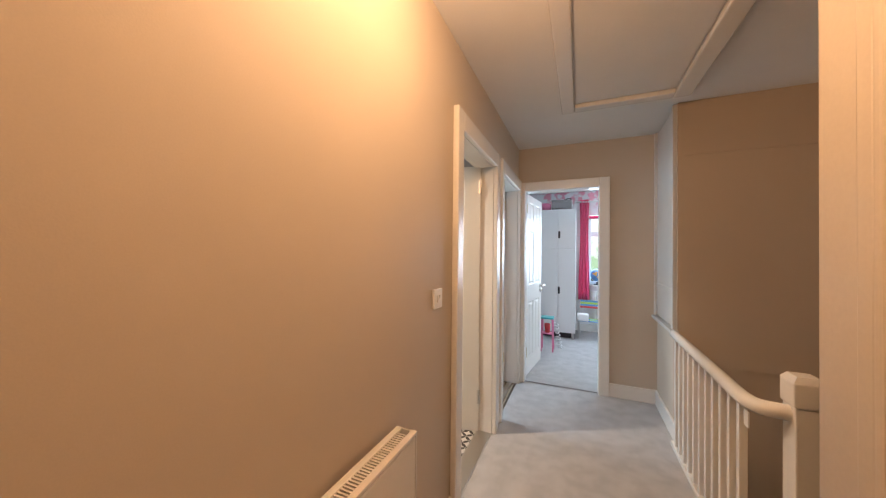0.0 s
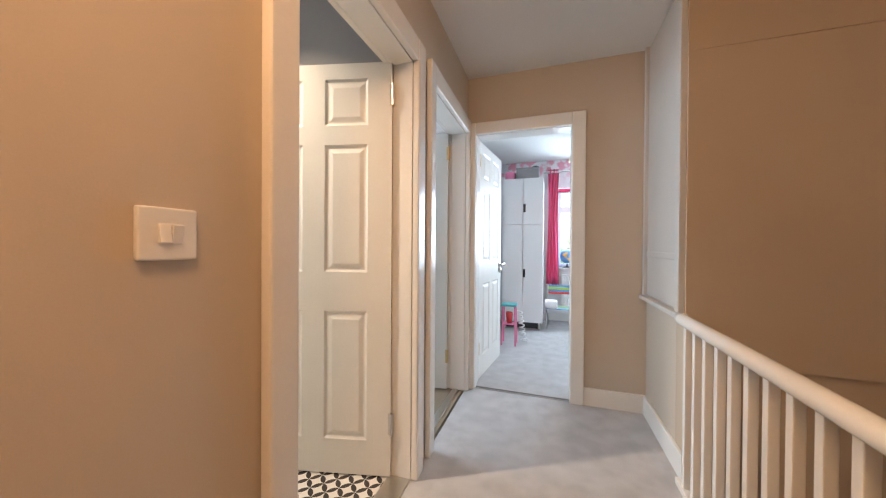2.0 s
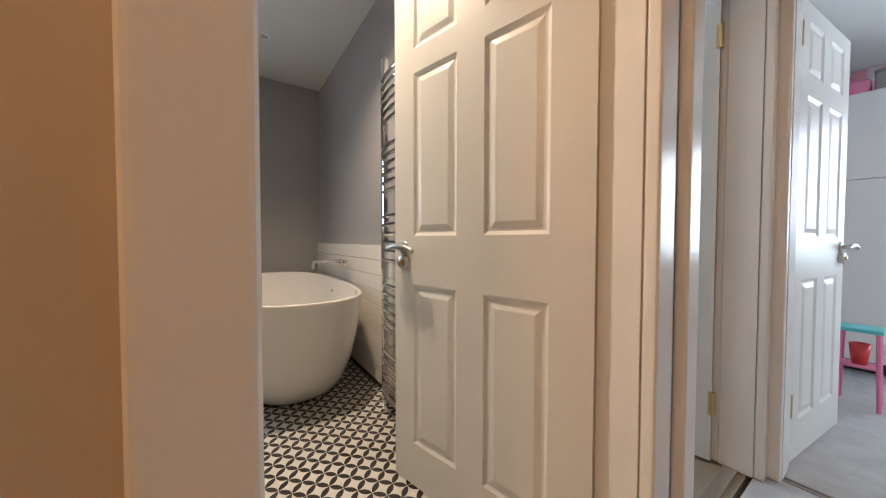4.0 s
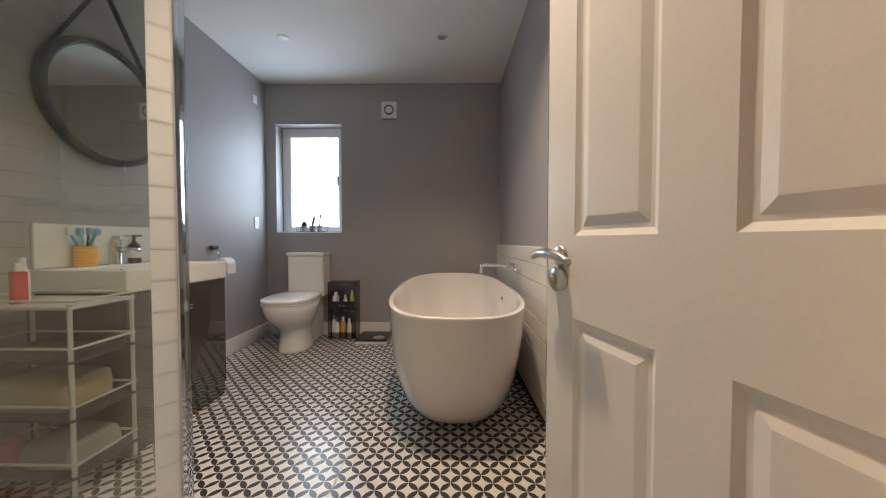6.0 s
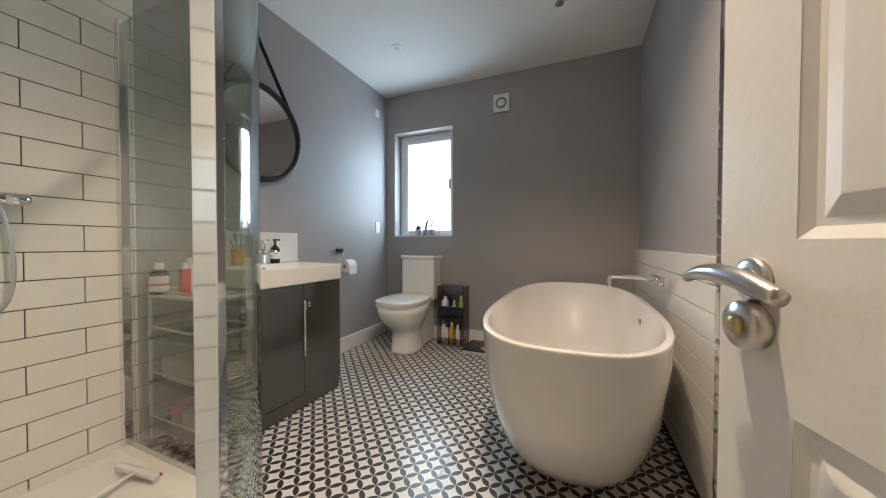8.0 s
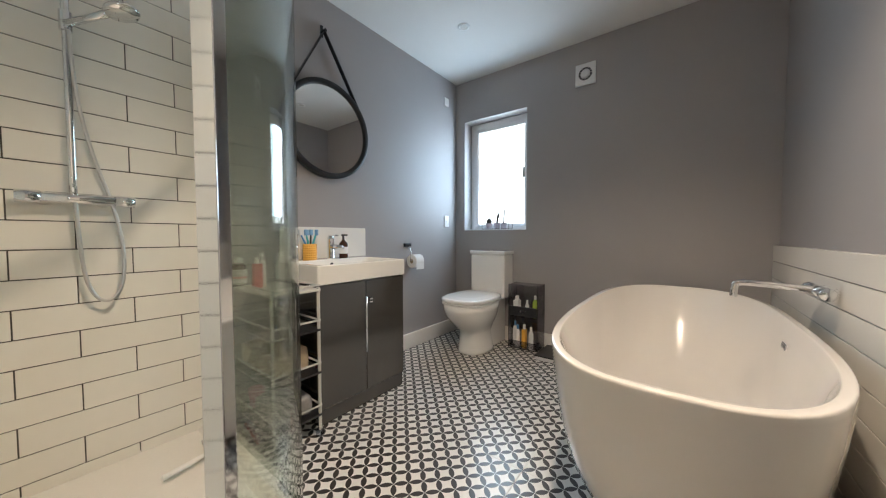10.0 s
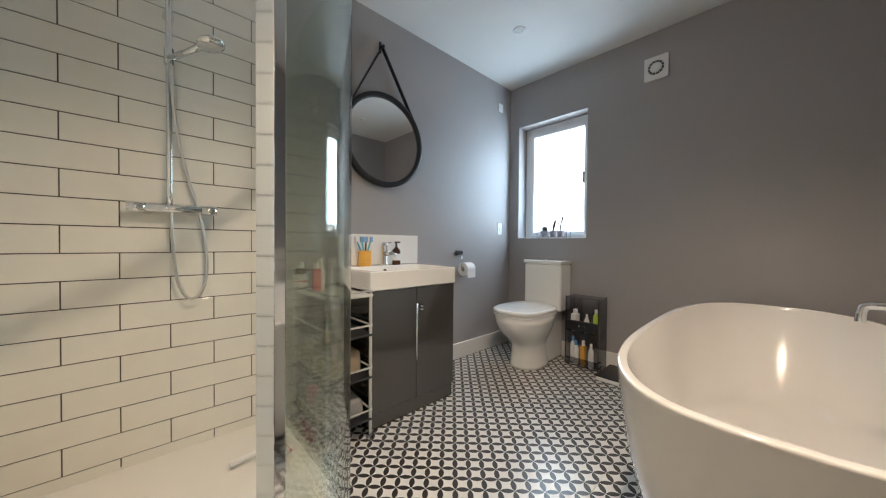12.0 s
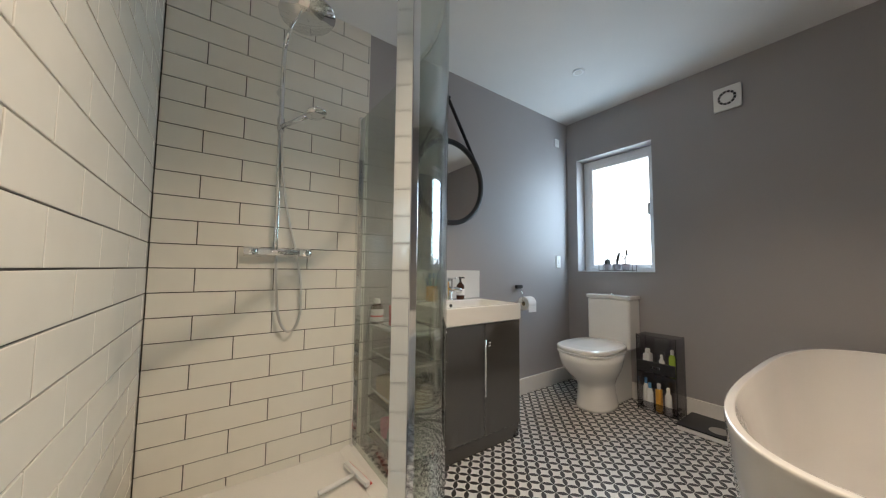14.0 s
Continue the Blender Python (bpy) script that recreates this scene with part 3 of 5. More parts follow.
def wood_door(name, label, hinge, turn, w, h, side, lever=True, flip=False, mats="woodgrain", metal="brass"):
    """Six-panel door. Local x runs from the hinge to the free edge, y is its thickness, side says where the seen face lies."""
    ob = thing(name, label, "door", (*hinge, 0.008), turn)
    t = 0.036
    xs = [0.0, w * 0.152, w * 0.432, w * 0.577, w * 0.855, w]
    zs = [0.0, 0.166, 0.780, 0.965, 1.572, 1.662, 1.882, h]
    bm = bmesh.new()
    add_box(bm, (0, -0.010, 0), (w, 0.010, h))
    for i in (0, 2, 4):
        add_box(bm, (xs[i], -t / 2, 0), (xs[i + 1], t / 2, h))
    for a, b in ((1, 2), (3, 4)):
        for i in (0, 2, 4, 6):
            add_box(bm, (xs[a], -t / 2, zs[i]), (xs[b], t / 2, zs[i + 1]))
    part("leaf", bm, M[mats], ob)
    for a, b in ((1, 2), (3, 4)):
        for lo, hi in ((1, 2), (3, 4), (5, 6)):
            bm = bmesh.new()
            x0, x1, z0, z1 = xs[a], xs[b], zs[lo], zs[hi]
            for s in (-1, 1):
                # sunk moulding, then a raised field
                steps = [(0.0, t / 2 - 0.0005), (0.012, 0.0115), (0.020, 0.0115), (0.040, 0.0170), (0.044, 0.0172)]
                rings = []
                for off, y in steps:
                    rings.append([(x0 + off, s * y, z0 + off), (x1 - off, s * y, z0 + off), (x1 - off, s * y, z1 - off), (x0 + off, s * y, z1 - off)])
                vs = [[bm.verts.new(p) for p in r] for r in rings]
                for r0, r1 in zip(vs, vs[1:]):
                    for i in range(4):
                        bm.faces.new((r0[i], r0[(i + 1) % 4], r1[(i + 1) % 4], r1[i]))
                bm.faces.new(vs[-1])
            part("panel", bm, M[mats], ob)
    for z in (0.20, 1.75):
        hg = part("hinge", boxes(((-0.012, side * (t / 2 - 0.008), z), (0.012, side * (t / 2 + 0.003), z + 0.10)), bevel=0.002), M[metal], ob, "worn metal butt hinge")
        part("knuckle", tube([(-0.004, side * (t / 2 + 0.004), z), (-0.004, side * (t / 2 + 0.004), z + 0.10)], 0.006), M[metal], hg)
    if lever:
        lx = w - 0.060
        y0 = side * t / 2
        hd = part("handle", lathe([(0.025, 0), (0.026, 0.004), (0.025, 0.008), (0.020, 0.010)], 24), M["satin"], ob, "satin steel handle rose", True)
        hd.matrix_local = pose(lx, y0, 0.918, -90 * side, 0, 0)
        d = 1 if not flip else -1
        bm = tube([(lx, y0, 0.918), (lx, y0 + side * 0.026, 0.920), (lx, y0 + side * 0.041, 0.922)], [0.014, 0.010, 0.011], 14)
        pts = [(lx - d * 0.088, y0 + side * 0.042, 0.908), (lx - d * 0.055, y0 + side * 0.043, 0.919), (lx - d * 0.015, y0 + side * 0.044, 0.926), (lx + d * 0.028, y0 + side * 0.043, 0.924), (lx + d * 0.060, y0 + side * 0.041, 0.914)]
        tube(pts, [0.0085, 0.0095, 0.0105, 0.0115, 0.0115, 0.0115, 0.010, 0.0085, 0.007], 16, bm, smooth_path=1)
        part("lever", bm, M["satin"], ob, "arched satin steel lever", True)
        bm = lathe([(0.027, 0), (0.0285, 0.003), (0.0285, 0.015), (0.026, 0.019), (0.010, 0.0195)], 32)
        es = part("escutcheon", bm, M["satin"], ob, "thick round steel lock rose", True)
        es.matrix_local = pose(lx, y0, 0.864, -90 * side, 0, 0)
        tt = part("thumb_turn", lathe([(0.011, 0), (0.011, 0.004), (0.008, 0.006)], 20), M["brass"], ob, "small worn keyhole disc", True)
        tt.matrix_local = pose(lx, y0 + side * 0.0195, 0.864, -90 * side, 0, 0)
    return ob


# local +y of a leaf lies to the left of hinge-to-edge
wood_door("bathroom_door", "white six panel door standing open into the bathroom", (-0.100, 2.104), 193.5, 0.758, 1.955, 1, metal="satin")
wood_door("box_room_door", "white six panel door open into the box room", (-0.132, 3.075), 188, 0.73, 1.955, 1, lever=False)
wood_door("bedroom_door", "white six panel door open into the bedroom", (0.045, 3.315), 83, 0.66, 1.955, -1, flip=True)

# loft hatch in the ceiling
hatch = thing("loft_hatch", "white painted loft hatch with moulded trim in the ceiling", "loft hatch", (0, 0, 0))
part("board", boxes(((0.555, 1.20, H - 0.012), (1.14, 2.255, H + 0.01)), bevel=0.002), M["ceiling"], hatch)
for lo, hi in (((0.455, 1.1, H - 0.035), (0.545, 2.36, H)), ((1.15, 1.1, H - 0.035), (1.25, 2.36, H)), ((0.545, 2.27, H - 0.035), (1.15, 2.36, H)), ((0.545, 1.1, H - 0.035), (1.15, 1.19, H))):
    part("trim_bar", boxes((lo, hi), bevel=0.014, seg=3), M["gloss"], hatch)

# boarded light over a small ledge
light = thing("boarded_light", "white boarded panel with frame above a ledge, its dimness in the colour", "panel", (0, 0, 0))
y0, y1 = YS + 0.012, YB - 0.004
part("panel_board", boxes(((XP - 0.010, y0 + 0.05, 0.80), (XP + 0.02, y1 - 0.04, H - 0.01)), bevel=0.002), M["dimpanel"], light)
for lo, hi in (((XP - 0.028, y0, 0.79), (XP, y0 + 0.05, H - 0.003)), ((XP - 0.028, y1 - 0.045, 0.79), (XP, y1, H - 0.003)), ((XP - 0.016, y0 + 0.052, 1.04), (XP - 0.008, y1 - 0.047, 1.075)), ((XP - 0.020, y0 + 0.052, 1.30), (XP - 0.008, y0 + 0.075, H - 0.003))):
    part("frame_bar", boxes((lo, hi), bevel=0.005), M["dimpanel"], light)
part("ledge", boxes(((XP - 0.045, y0 - 0.02, 0.765), (XP + 0.01, y1, 0.79)), bevel=0.006), M["dimpanel"], light)

# balustrade and newel
rail = thing("balustrade", "cream painted stair balustrade with round handrail and square spindles", "balustrade")
path = [(1.195, YS - 0.025, 0.768), (1.190, 2.2, 0.768), (1.182, 1.8, 0.768), (1.172, 1.50, 0.768), (1.172, 1.40, 0.768), (1.195, 1.345, 0.768), (1.275, 1.34, 0.768)]
part("handrail", tube(path, 0.028, 18, smooth_path=2), M["gloss"], rail, "thick round cream handrail", True)
for i in range(11):
    y = 1.50 + i * 0.093
    part("spindle", boxes(((XP - 0.038, y - 0.013, 0.0), (XP - 0.010, y + 0.013, 0.752)), bevel=0.003), M["gloss"], rail)
part("bracket", boxes(((XP - 0.039, 1.395, 0.665), (XP - 0.045, 1.43, 0.725)), bevel=0.004), M["gloss"], rail)
part("base_rail", boxes(((XP - 0.045, 1.34, 0.0), (XP + 0.0, YS - 0.03, 0.03)), bevel=0.004), M["gloss"], rail)
newel = thing("newel_post", "square cream painted newel post with chamfered cap", "newel post")
nx, ny = 1.304, 1.340
part("post", boxes(((nx - 0.039, ny - 0.039, -0.3), (nx + 0.039, ny + 0.039, 0.80)), bevel=0.006), M["gloss"], newel)
bm = boxes(((nx - 0.044, ny - 0.044, 0.80), (nx + 0.044, ny + 0.044, 0.885)), bevel=0.006)
add_rings(bm, [[(nx - h, ny - h, z), (nx + h, ny - h, z), (nx + h, ny + h, z), (nx - h, ny + h, z)] for h, z in ((0.044, 0.885), (0.030, 0.905))])
part("cap", bm, M["gloss"], newel)
stairs = thing("staircase", "brown carpeted stairs going down from the landing", "stairs", kind="structure")
for i in range(4):
    part("step", boxes(((XP + 0.02, 1.45 + i * 0.235, -0.19 * (i + 1) - 0.15), (XR - 0.004, 1.72 + i * 0.235, -0.19 * (i + 1))), bevel=0.01), M["grain"], stairs)

# casing beside the stair head that the walk starts past
side = thing("stair_cupboard_frame", "cream painted door casing at the end of the landing wall", "door frame", kind="structure")
part("architrave", boxes(((1.092, 0.71, 0.0), (1.20, 0.84, H)), bevel=0.006), M["creamgloss"], side)
part("bead", boxes(((1.078, 0.66, 0.0), (1.0995, 0.708, H)), bevel=0.008), M["creamgloss"], side)
part("bead", boxes(((1.070, 0.628, 0.0), (1.0995, 0.656, H)), bevel=0.010, seg=3), M["creamgloss"], side)
part("moulding", boxes(((1.084, 0.560, 0.0), (1.0995, 0.625, H)), bevel=0.006), M["creamgloss"], side)

# light switch
sw = thing("light_switch", "white plastic double rocker light switch on the taupe wall", "light switch")
part("plate", boxes(((0.0005, 1.060, 1.073), (0.012, 1.148, 1.160)), bevel=0.006, seg=3), M["white"], sw)
for ya, tip in ((1.088, -9), (1.1065, 9)):
    rk = part("rocker", boxes(((-0.005, 0.0, -0.016), (0.005, 0.0165, 0.016)), bevel=0.0012), M["white"], sw)
    rk.matrix_local = pose(0.0115, ya, 1.117, 0, tip, 0)

# landing radiator
rad = thing("radiator", "white panel radiator with slotted top grille on the landing wall", "radiator")
part("front_panel", boxes(((0.085, -0.35, 0.14), (0.098, 0.742, 0.72)), bevel=0.005), M["gloss"], rad)
part("back_panel", boxes(((0.025, -0.35, 0.14), (0.036, 0.742, 0.72)), bevel=0.005), M["gloss"], rad)
part("end_panel", boxes(((0.024, 0.742, 0.15), (0.099, 0.750, 0.735)), bevel=0.003), M["gloss"], rad)
bm = boxes(((0.022, -0.35, 0.725), (0.044, 0.749, 0.737)), ((0.078, -0.35, 0.725), (0.100, 0.749, 0.737)), bevel=0.003)
part("grille_rim", bm, M["gloss"], rad)
for i in range(96):
    y = -0.335 + i * 0.0110
    part("grille_slat", boxes(((0.043, y, 0.724), (0.079, y + 0.0055, 0.735))), M["gloss"], rad)
part("wall_bracket", boxes(((0.0, 0.1, 0.3), (0.026, 0.14, 0.6))), M["gloss"], rad)

# ---- bathroom ----
# window
win = bath("window_1", "white framed bathroom window with a bright frosted pane", "window", kind="structure")
wx = XB - 0.13
wy0, wy1, wz0, wz1 = 0.105, 0.769, 1.043, 2.131
for lo, hi in (((wx - 0.06, wy0 + 0.001, wz0), (wx, wy0 + 0.055, wz1)), ((wx - 0.06, wy1 - 0.030, wz0), (wx, wy1 - 0.001, wz1)), ((wx - 0.06, wy0 + 0.055, wz0), (wx, wy1 - 0.030, wz0 + 0.03)), ((wx - 0.06, wy0 + 0.055, wz1 - 0.055), (wx, wy1 - 0.030, wz1))):
    part("window_frame", boxes((lo, hi), bevel=0.006), M["upvc"], win)
for lo, hi in (((wx - 0.05, wy0 + 0.055, wz0 + 0.03), (wx + 0.012, wy0 + 0.095, wz1 - 0.055)), ((wx - 0.05, wy1 - 0.072, wz0 + 0.03), (wx + 0.012, wy1 - 0.030, wz1 - 0.055)), ((wx - 0.05, wy0 + 0.095, wz0 + 0.03), (wx + 0.012, wy1 - 0.072, wz0 + 0.062)), ((wx - 0.05, wy0 + 0.095, wz1 - 0.095), (wx + 0.012, wy1 - 0.072, wz1 - 0.055))):
    part("sash", boxes((lo, hi), bevel=0.006), M["upvc"], win)
pane = part("pane", boxes(((wx - 0.035, wy0 + 0.094, wz0 + 0.061), (wx - 0.022, wy1 - 0.071, wz1 - 0.094))), M["frost"], win)
part("window_sill", boxes(((wx, wy0 + 0.001, wz0 - 0.004), (XB + 0.006, wy1 - 0.001, wz0 + 0.006)), bevel=0.003), M["upvc"], win)
part("handle", boxes(((wx + 0.012, wy1 - 0.080, 1.53), (wx + 0.035, wy1 - 0.065, 1.63)), bevel=0.004), M["satin"], win)

# little rack with three pots on the sill
rack = bath("wire_rack", "small dark wire rack holding pots on the window sill", "rack", (-3.29, 0.44, wz0 + 0.006))
bm = bmesh.new()
for z in (0.003, 0.060):
    tube([(-0.038, -0.145, z), (0.038, -0.145, z), (0.038, 0.145, z), (-0.038, 0.145, z), (-0.038, -0.145, z)], 0.0022, 6, bm)
for x, y in ((-0.038, -0.145), (0.038, -0.145), (0.038, 0.145), (-0.038, 0.145)):
    tube([(x, y, 0), (x, y, 0.06)], 0.0022, 6, bm)
part("wire_frame", bm, M["darkplastic"], rack)
for dy, kind in ((-0.085, "cactus"), (0.0, "stem"), (0.075, "twig")):
    pot = bath("plant_pot", "small lilac grey pot with a dark plant in the rack", "plant", (-3.29, 0.44 + dy, wz0 + 0.006), group="pots on the sill")
    part("pot", lathe([(0.024, 0.0), (0.033, 0.060), (0.031, 0.064), (0.026, 0.054)], 18), M["lilac"], pot, smooth=True)
    if kind == "cactus":
        bm = lathe([(0.014, 0.054), (0.027, 0.068), (0.028, 0.085), (0.020, 0.100), (0.005, 0.108)], 14)
        tube([(0, 0.004, 0.100), (0, 0.006, 0.122)], [0.006, 0.004], 8, bm)
    elif kind == "stem":
        bm = tube([(0, 0, 0.050), (0.0, 0.004, 0.09), (0, 0.014, 0.13), (0, 0.024, 0.165)], [0.008, 0.012, 0.013, 0.006], 10)
    else:
        bm = tube([(0, 0, 0.050), (0, -0.006, 0.10), (0, 0.006, 0.14), (0, 0.012, 0.185)], [0.006, 0.006, 0.006, 0.009], 8)
        tube([(0, -0.006, 0.105), (0, -0.024, 0.122), (0, -0.026, 0.136)], [0.004, 0.005, 0.008], 8, bm)
        tube([(0, 0.006, 0.14), (0, 0.026, 0.148), (0, 0.028, 0.160)], [0.004, 0.005, 0.008], 8, bm)
    part("plant", bm, M["leaf"], pot, smooth=True)

# extractor fan
fan = bath("extractor_fan", "square white extractor fan with round grille on the grey wall", "extractor fan")
fy0, fy1, fz0, fz1 = 1.180, 1.330, 2.180, 2.345
part("plate", boxes(((XB + 0.0005, fy0, fz0), (XB + 0.022, fy1, fz1)), bevel=0.005), M["white"], fan)
cy, cz = (fy0 + fy1) / 2, (fz0 + fz1) / 2
ring = part("grille_ring", lathe([(0.050, 0), (0.050, 0.004), (0.036, 0.004), (0.036, 0.0)], 32), M["darkplastic"], fan, "dark round air slot")
ring.matrix_local = pose(XB + 0.020, cy, cz, 0, 90, 0)
hub = part("hub", lathe([(0.030, 0), (0.030, 0.008), (0.026, 0.010)], 28), M["white"], fan)
hub.matrix_local = pose(XB + 0.020, cy, cz, 0, 90, 0)
for i in range(12):
    a = i * math.pi / 6
    r = part("rib", boxes(((-0.002, -0.0014, 0.036), (0.005, 0.0014, 0.050))), M["white"], fan)
    r.matrix_local = pose(XB + 0.022, cy, cz, math.degrees(a), 0, 0)

# downlights
for dx, dy in DOWNLIGHTS:
    dl = bath("ceiling_downlight", "recessed chrome ringed ceiling downlight", "downlight", (dx, dy - YO, HB), group="downlights in the bathroom ceiling")
    part("rim", lathe([(0.028, -0.002), (0.030, -0.006), (0.043, -0.004), (0.044, 0.0)], 28), M["white"], dl, smooth=True)
    part("lens", lathe([(0.002, -0.0065), (0.026, -0.0065), (0.026, -0.003)], 24), M["satin"], dl)

# free-standing bath
tub = bath("bathtub", "white freestanding oval bath with thin rounded rim", "bathtub")
bx, by = -2.192, 1.886
K = 1.05
outer = [(0.50, 0.232, 0.0, 2.4), (0.535, 0.252, 0.010, 2.4), (0.60, 0.282, 0.055, 2.45), (0.66, 0.306, 0.12, 2.5), (0.735, 0.328, 0.24, 2.6), (0.80, 0.3385, 0.38, 2.7), (0.84, 0.341, 0.50, 2.8), (0.858, 0.341, 0.586, 2.9), (0.8635, 0.340, 0.600, 2.9), (0.8628, 0.3393, 0.604, 2.9), (0.861, 0.3375, 0.606, 2.9), (0.858, 0.335, 0.6065, 2.9), (0.844, 0.321, 0.6065, 2.9), (0.841, 0.3185, 0.606, 2.9), (0.839, 0.317, 0.603, 2.9)]
inner = [(0.837, 0.3155, 0.597, 2.9), (0.829, 0.313, 0.585, 2.9), (0.813, 0.308, 0.56, 2.9), (0.782, 0.303, 0.505, 2.8), (0.749, 0.297, 0.45, 2.75), (0.716, 0.292, 0.395, 2.65), (0.682, 0.286, 0.34, 2.6), (0.648, 0.279, 0.290, 2.55), (0.612, 0.270, 0.240, 2.5), (0.570, 0.255, 0.195, 2.5), (0.50, 0.23, 0.165, 2.45), (0.40, 0.19, 0.153, 2.4), (0.22, 0.10, 0.15, 2.2)]
part("shell", add_rings(bmesh.new(), [superellipse(bx, by, a * K, b * 1.13, z * 1.07, 64, e) for a, b, z, e in outer + inner]), M["acrylic"], tub, smooth=True)
of = part("overflow", boxes(((-0.030, -0.004, -0.012), (0.030, 0.003, 0.012)), bevel=0.0035, seg=3), M["chrome"], tub, "chrome overflow slot plate", True)
of.matrix_local = pose(-2.25, 2.226, 0.553, -6, 0, 0)
slot = part("overflow_slot", boxes(((-0.022, -0.0048, -0.006), (0.022, -0.003, 0.006)), bevel=0.0008), M["darkplastic"], of, "dark slot")

# wall-mounted bath filler
tap = bath("bath_filler", "chrome wall mounted bath filler with long spout", "tap")
tx, tz = -2.225, 0.780
bm = tube([(tx - 0.07, 2.302, tz), (tx + 0.07, 2.302, tz)], 0.020, 16)
for d in (-0.05, 0.05):
    tube([(tx + d, 2.336, tz), (tx + d, 2.300, tz)], 0.016, 14, bm)
part("body", bm, M["chrome"], tap, smooth=True)
for d in (-0.092, 0.092):
    part("knob", tube([(tx + d - 0.018, 2.302, tz), (tx + d + 0.018, 2.302, tz)], 0.022, 16), M["chrome"], tap, smooth=True)
part("spout", tube([(tx, 2.302, tz + 0.004), (tx, 2.18, tz + 0.012), (tx, 2.09, tz + 0.015), (tx, 2.075, tz + 0.005), (tx, 2.072, tz - 0.045)], 0.0125, 14, smooth_path=2), M["chrome"], tap, "slim swan spout", True)

# horizontal white boards behind the bath
N_BOARDS = 9
boards = bath("panel_boarding", "white horizontal boarding along the lower bath wall", "wall panelling", kind="structure")
for i in range(N_BOARDS):
    z0 = 0.927 - 0.0990 * (i + 1)
    part("board", boxes(((XB + 0.001, 2.338, max(z0 + 0.0015, 0.002)), (-0.114, YN - YO - 0.001, z0 + 0.0975)), bevel=0.0025), M["board"], boards)
part("backing", boxes(((XB + 0.001, 2.3445, 0.001), (-0.114, YN - YO - 0.0015, 0.923))), M["grout"], boards)

# ladder towel radiator
tr = bath("towel_radiator", "tall chrome ladder towel radiator on the bath wall", "towel radiator")
ry, rx0, rx1 = 2.272, -1.335, -0.86
for x in (rx0 + 0.018, rx1 - 0.018):
    part("upright", boxes(((x - 0.018, ry - 0.022, 0.06), (x + 0.018, ry + 0.010, 1.955)), bevel=0.009, seg=3), M["chrome"], tr, smooth=False)
z = 0.11
k = 0
while z < 1.95:
    part("rung", tube([(rx0 + 0.02, ry - 0.016, z), (rx0 + 0.13, ry - 0.036, z), (rx1 - 0.13, ry - 0.036, z), (rx1 - 0.02, ry - 0.016, z)], 0.011, 10, smooth_path=1), M["chrome"], tr, smooth=True)
    k += 1
    z += 0.047 if k % 6 else 0.135
for x in (rx0 + 0.018, rx1 - 0.018):
    part("valve", lathe([(0.018, 0.0), (0.018, 0.01), (0.010, 0.012), (0.010, 0.04), (0.015, 0.045), (0.015, 0.065)], 14, (x, ry - 0.006, 0.0)), M["chrome"], tr, smooth=True)
    for zz in (0.35, 1.7):
        part("wall_bracket", tube([(x, ry, zz), (x, YN - YO - 0.031, zz)], 0.010, 10), M["chrome"], tr)

# toilet
wc = bath("toilet", "white close coupled toilet with the lid down", "toilet")
wy = 0.477
part("cistern", boxes(((-3.218, 0.303, 0.42), (-3.030, 0.650, 0.815)), bevel=0.022, seg=4), M["ceramic"], wc, smooth=False)
part("cistern_lid", boxes(((-3.220, 0.296, 0.815), (-3.022, 0.657, 0.847)), bevel=0.010, seg=3), M["ceramic"], wc)
part("flush_button", lathe([(0.020, 0.0), (0.020, 0.006), (0.016, 0.008)], 20, (-3.12, wy, 0.847)), M["chrome"], wc)
rings = []
for a, b, z, off in ((0.176, 0.124, 0.0, -0.005), (0.172, 0.121, 0.02, -0.005), (0.162, 0.112, 0.10, -0.002), (0.158, 0.110, 0.16, 0.002), (0.164, 0.115, 0.185, 0.010), (0.188, 0.133, 0.220, 0.028), (0.216, 0.157, 0.262, 0.046), (0.240, 0.176, 0.308, 0.060), (0.254, 0.187, 0.355, 0.067), (0.258, 0.190, 0.398, 0.068)):
    rings.append(superellipse(-2.84 + off, wy, a * 1.06, b * 1.08, z * 1.06, 40, 2.3))
part("pan", add_rings(bmesh.new(), rings), M["ceramic"], wc, smooth=True)
part("pan_back", boxes(((-3.20, wy - 0.112, 0.001), (-2.88, wy + 0.112, 0.425)), bevel=0.03, seg=4), M["ceramic"], wc)
rings = [superellipse(-2.775, wy, a * 1.06, b * 1.10, z * 1.06, 44, 2.9) for a, b, z in ((0.245, 0.178, 0.400), (0.254, 0.184, 0.403), (0.254, 0.184, 0.414), (0.250, 0.181, 0.417))]
part("seat", add_rings(bmesh.new(), rings), M["white"], wc, smooth=False)
rings = [superellipse(-2.775, wy, a * 1.06, b * 1.10, z * 1.06, 44, 2.9) for a, b, z in ((0.250, 0.181, 0.420), (0.256, 0.186, 0.423), (0.257, 0.187, 0.440), (0.252, 0.183, 0.448), (0.240, 0.172, 0.452), (0.15, 0.10, 0.455))]
part("lid", add_rings(bmesh.new(), rings), M["ceramic"], wc, smooth=False)
part("lid_hinge", boxes(((-3.04, wy - 0.10, 0.426), (-3.0, wy + 0.10, 0.470)), bevel=0.006), M["white"], wc)
part("waste_pipe", tube([(-3.15, 0.36, 0.10), (-3.15, 0.17, 0.10), (-3.15, 0.10, 0.10)], 0.05, 16), M["white"], wc, "white plastic waste pipe", True)

# vanity unit with basin
van = bath("vanity_unit", "dark grey gloss two door vanity unit on the floor", "vanity unit")
vx0, vx1, vy1 = -1.970, -1.365, 0.450
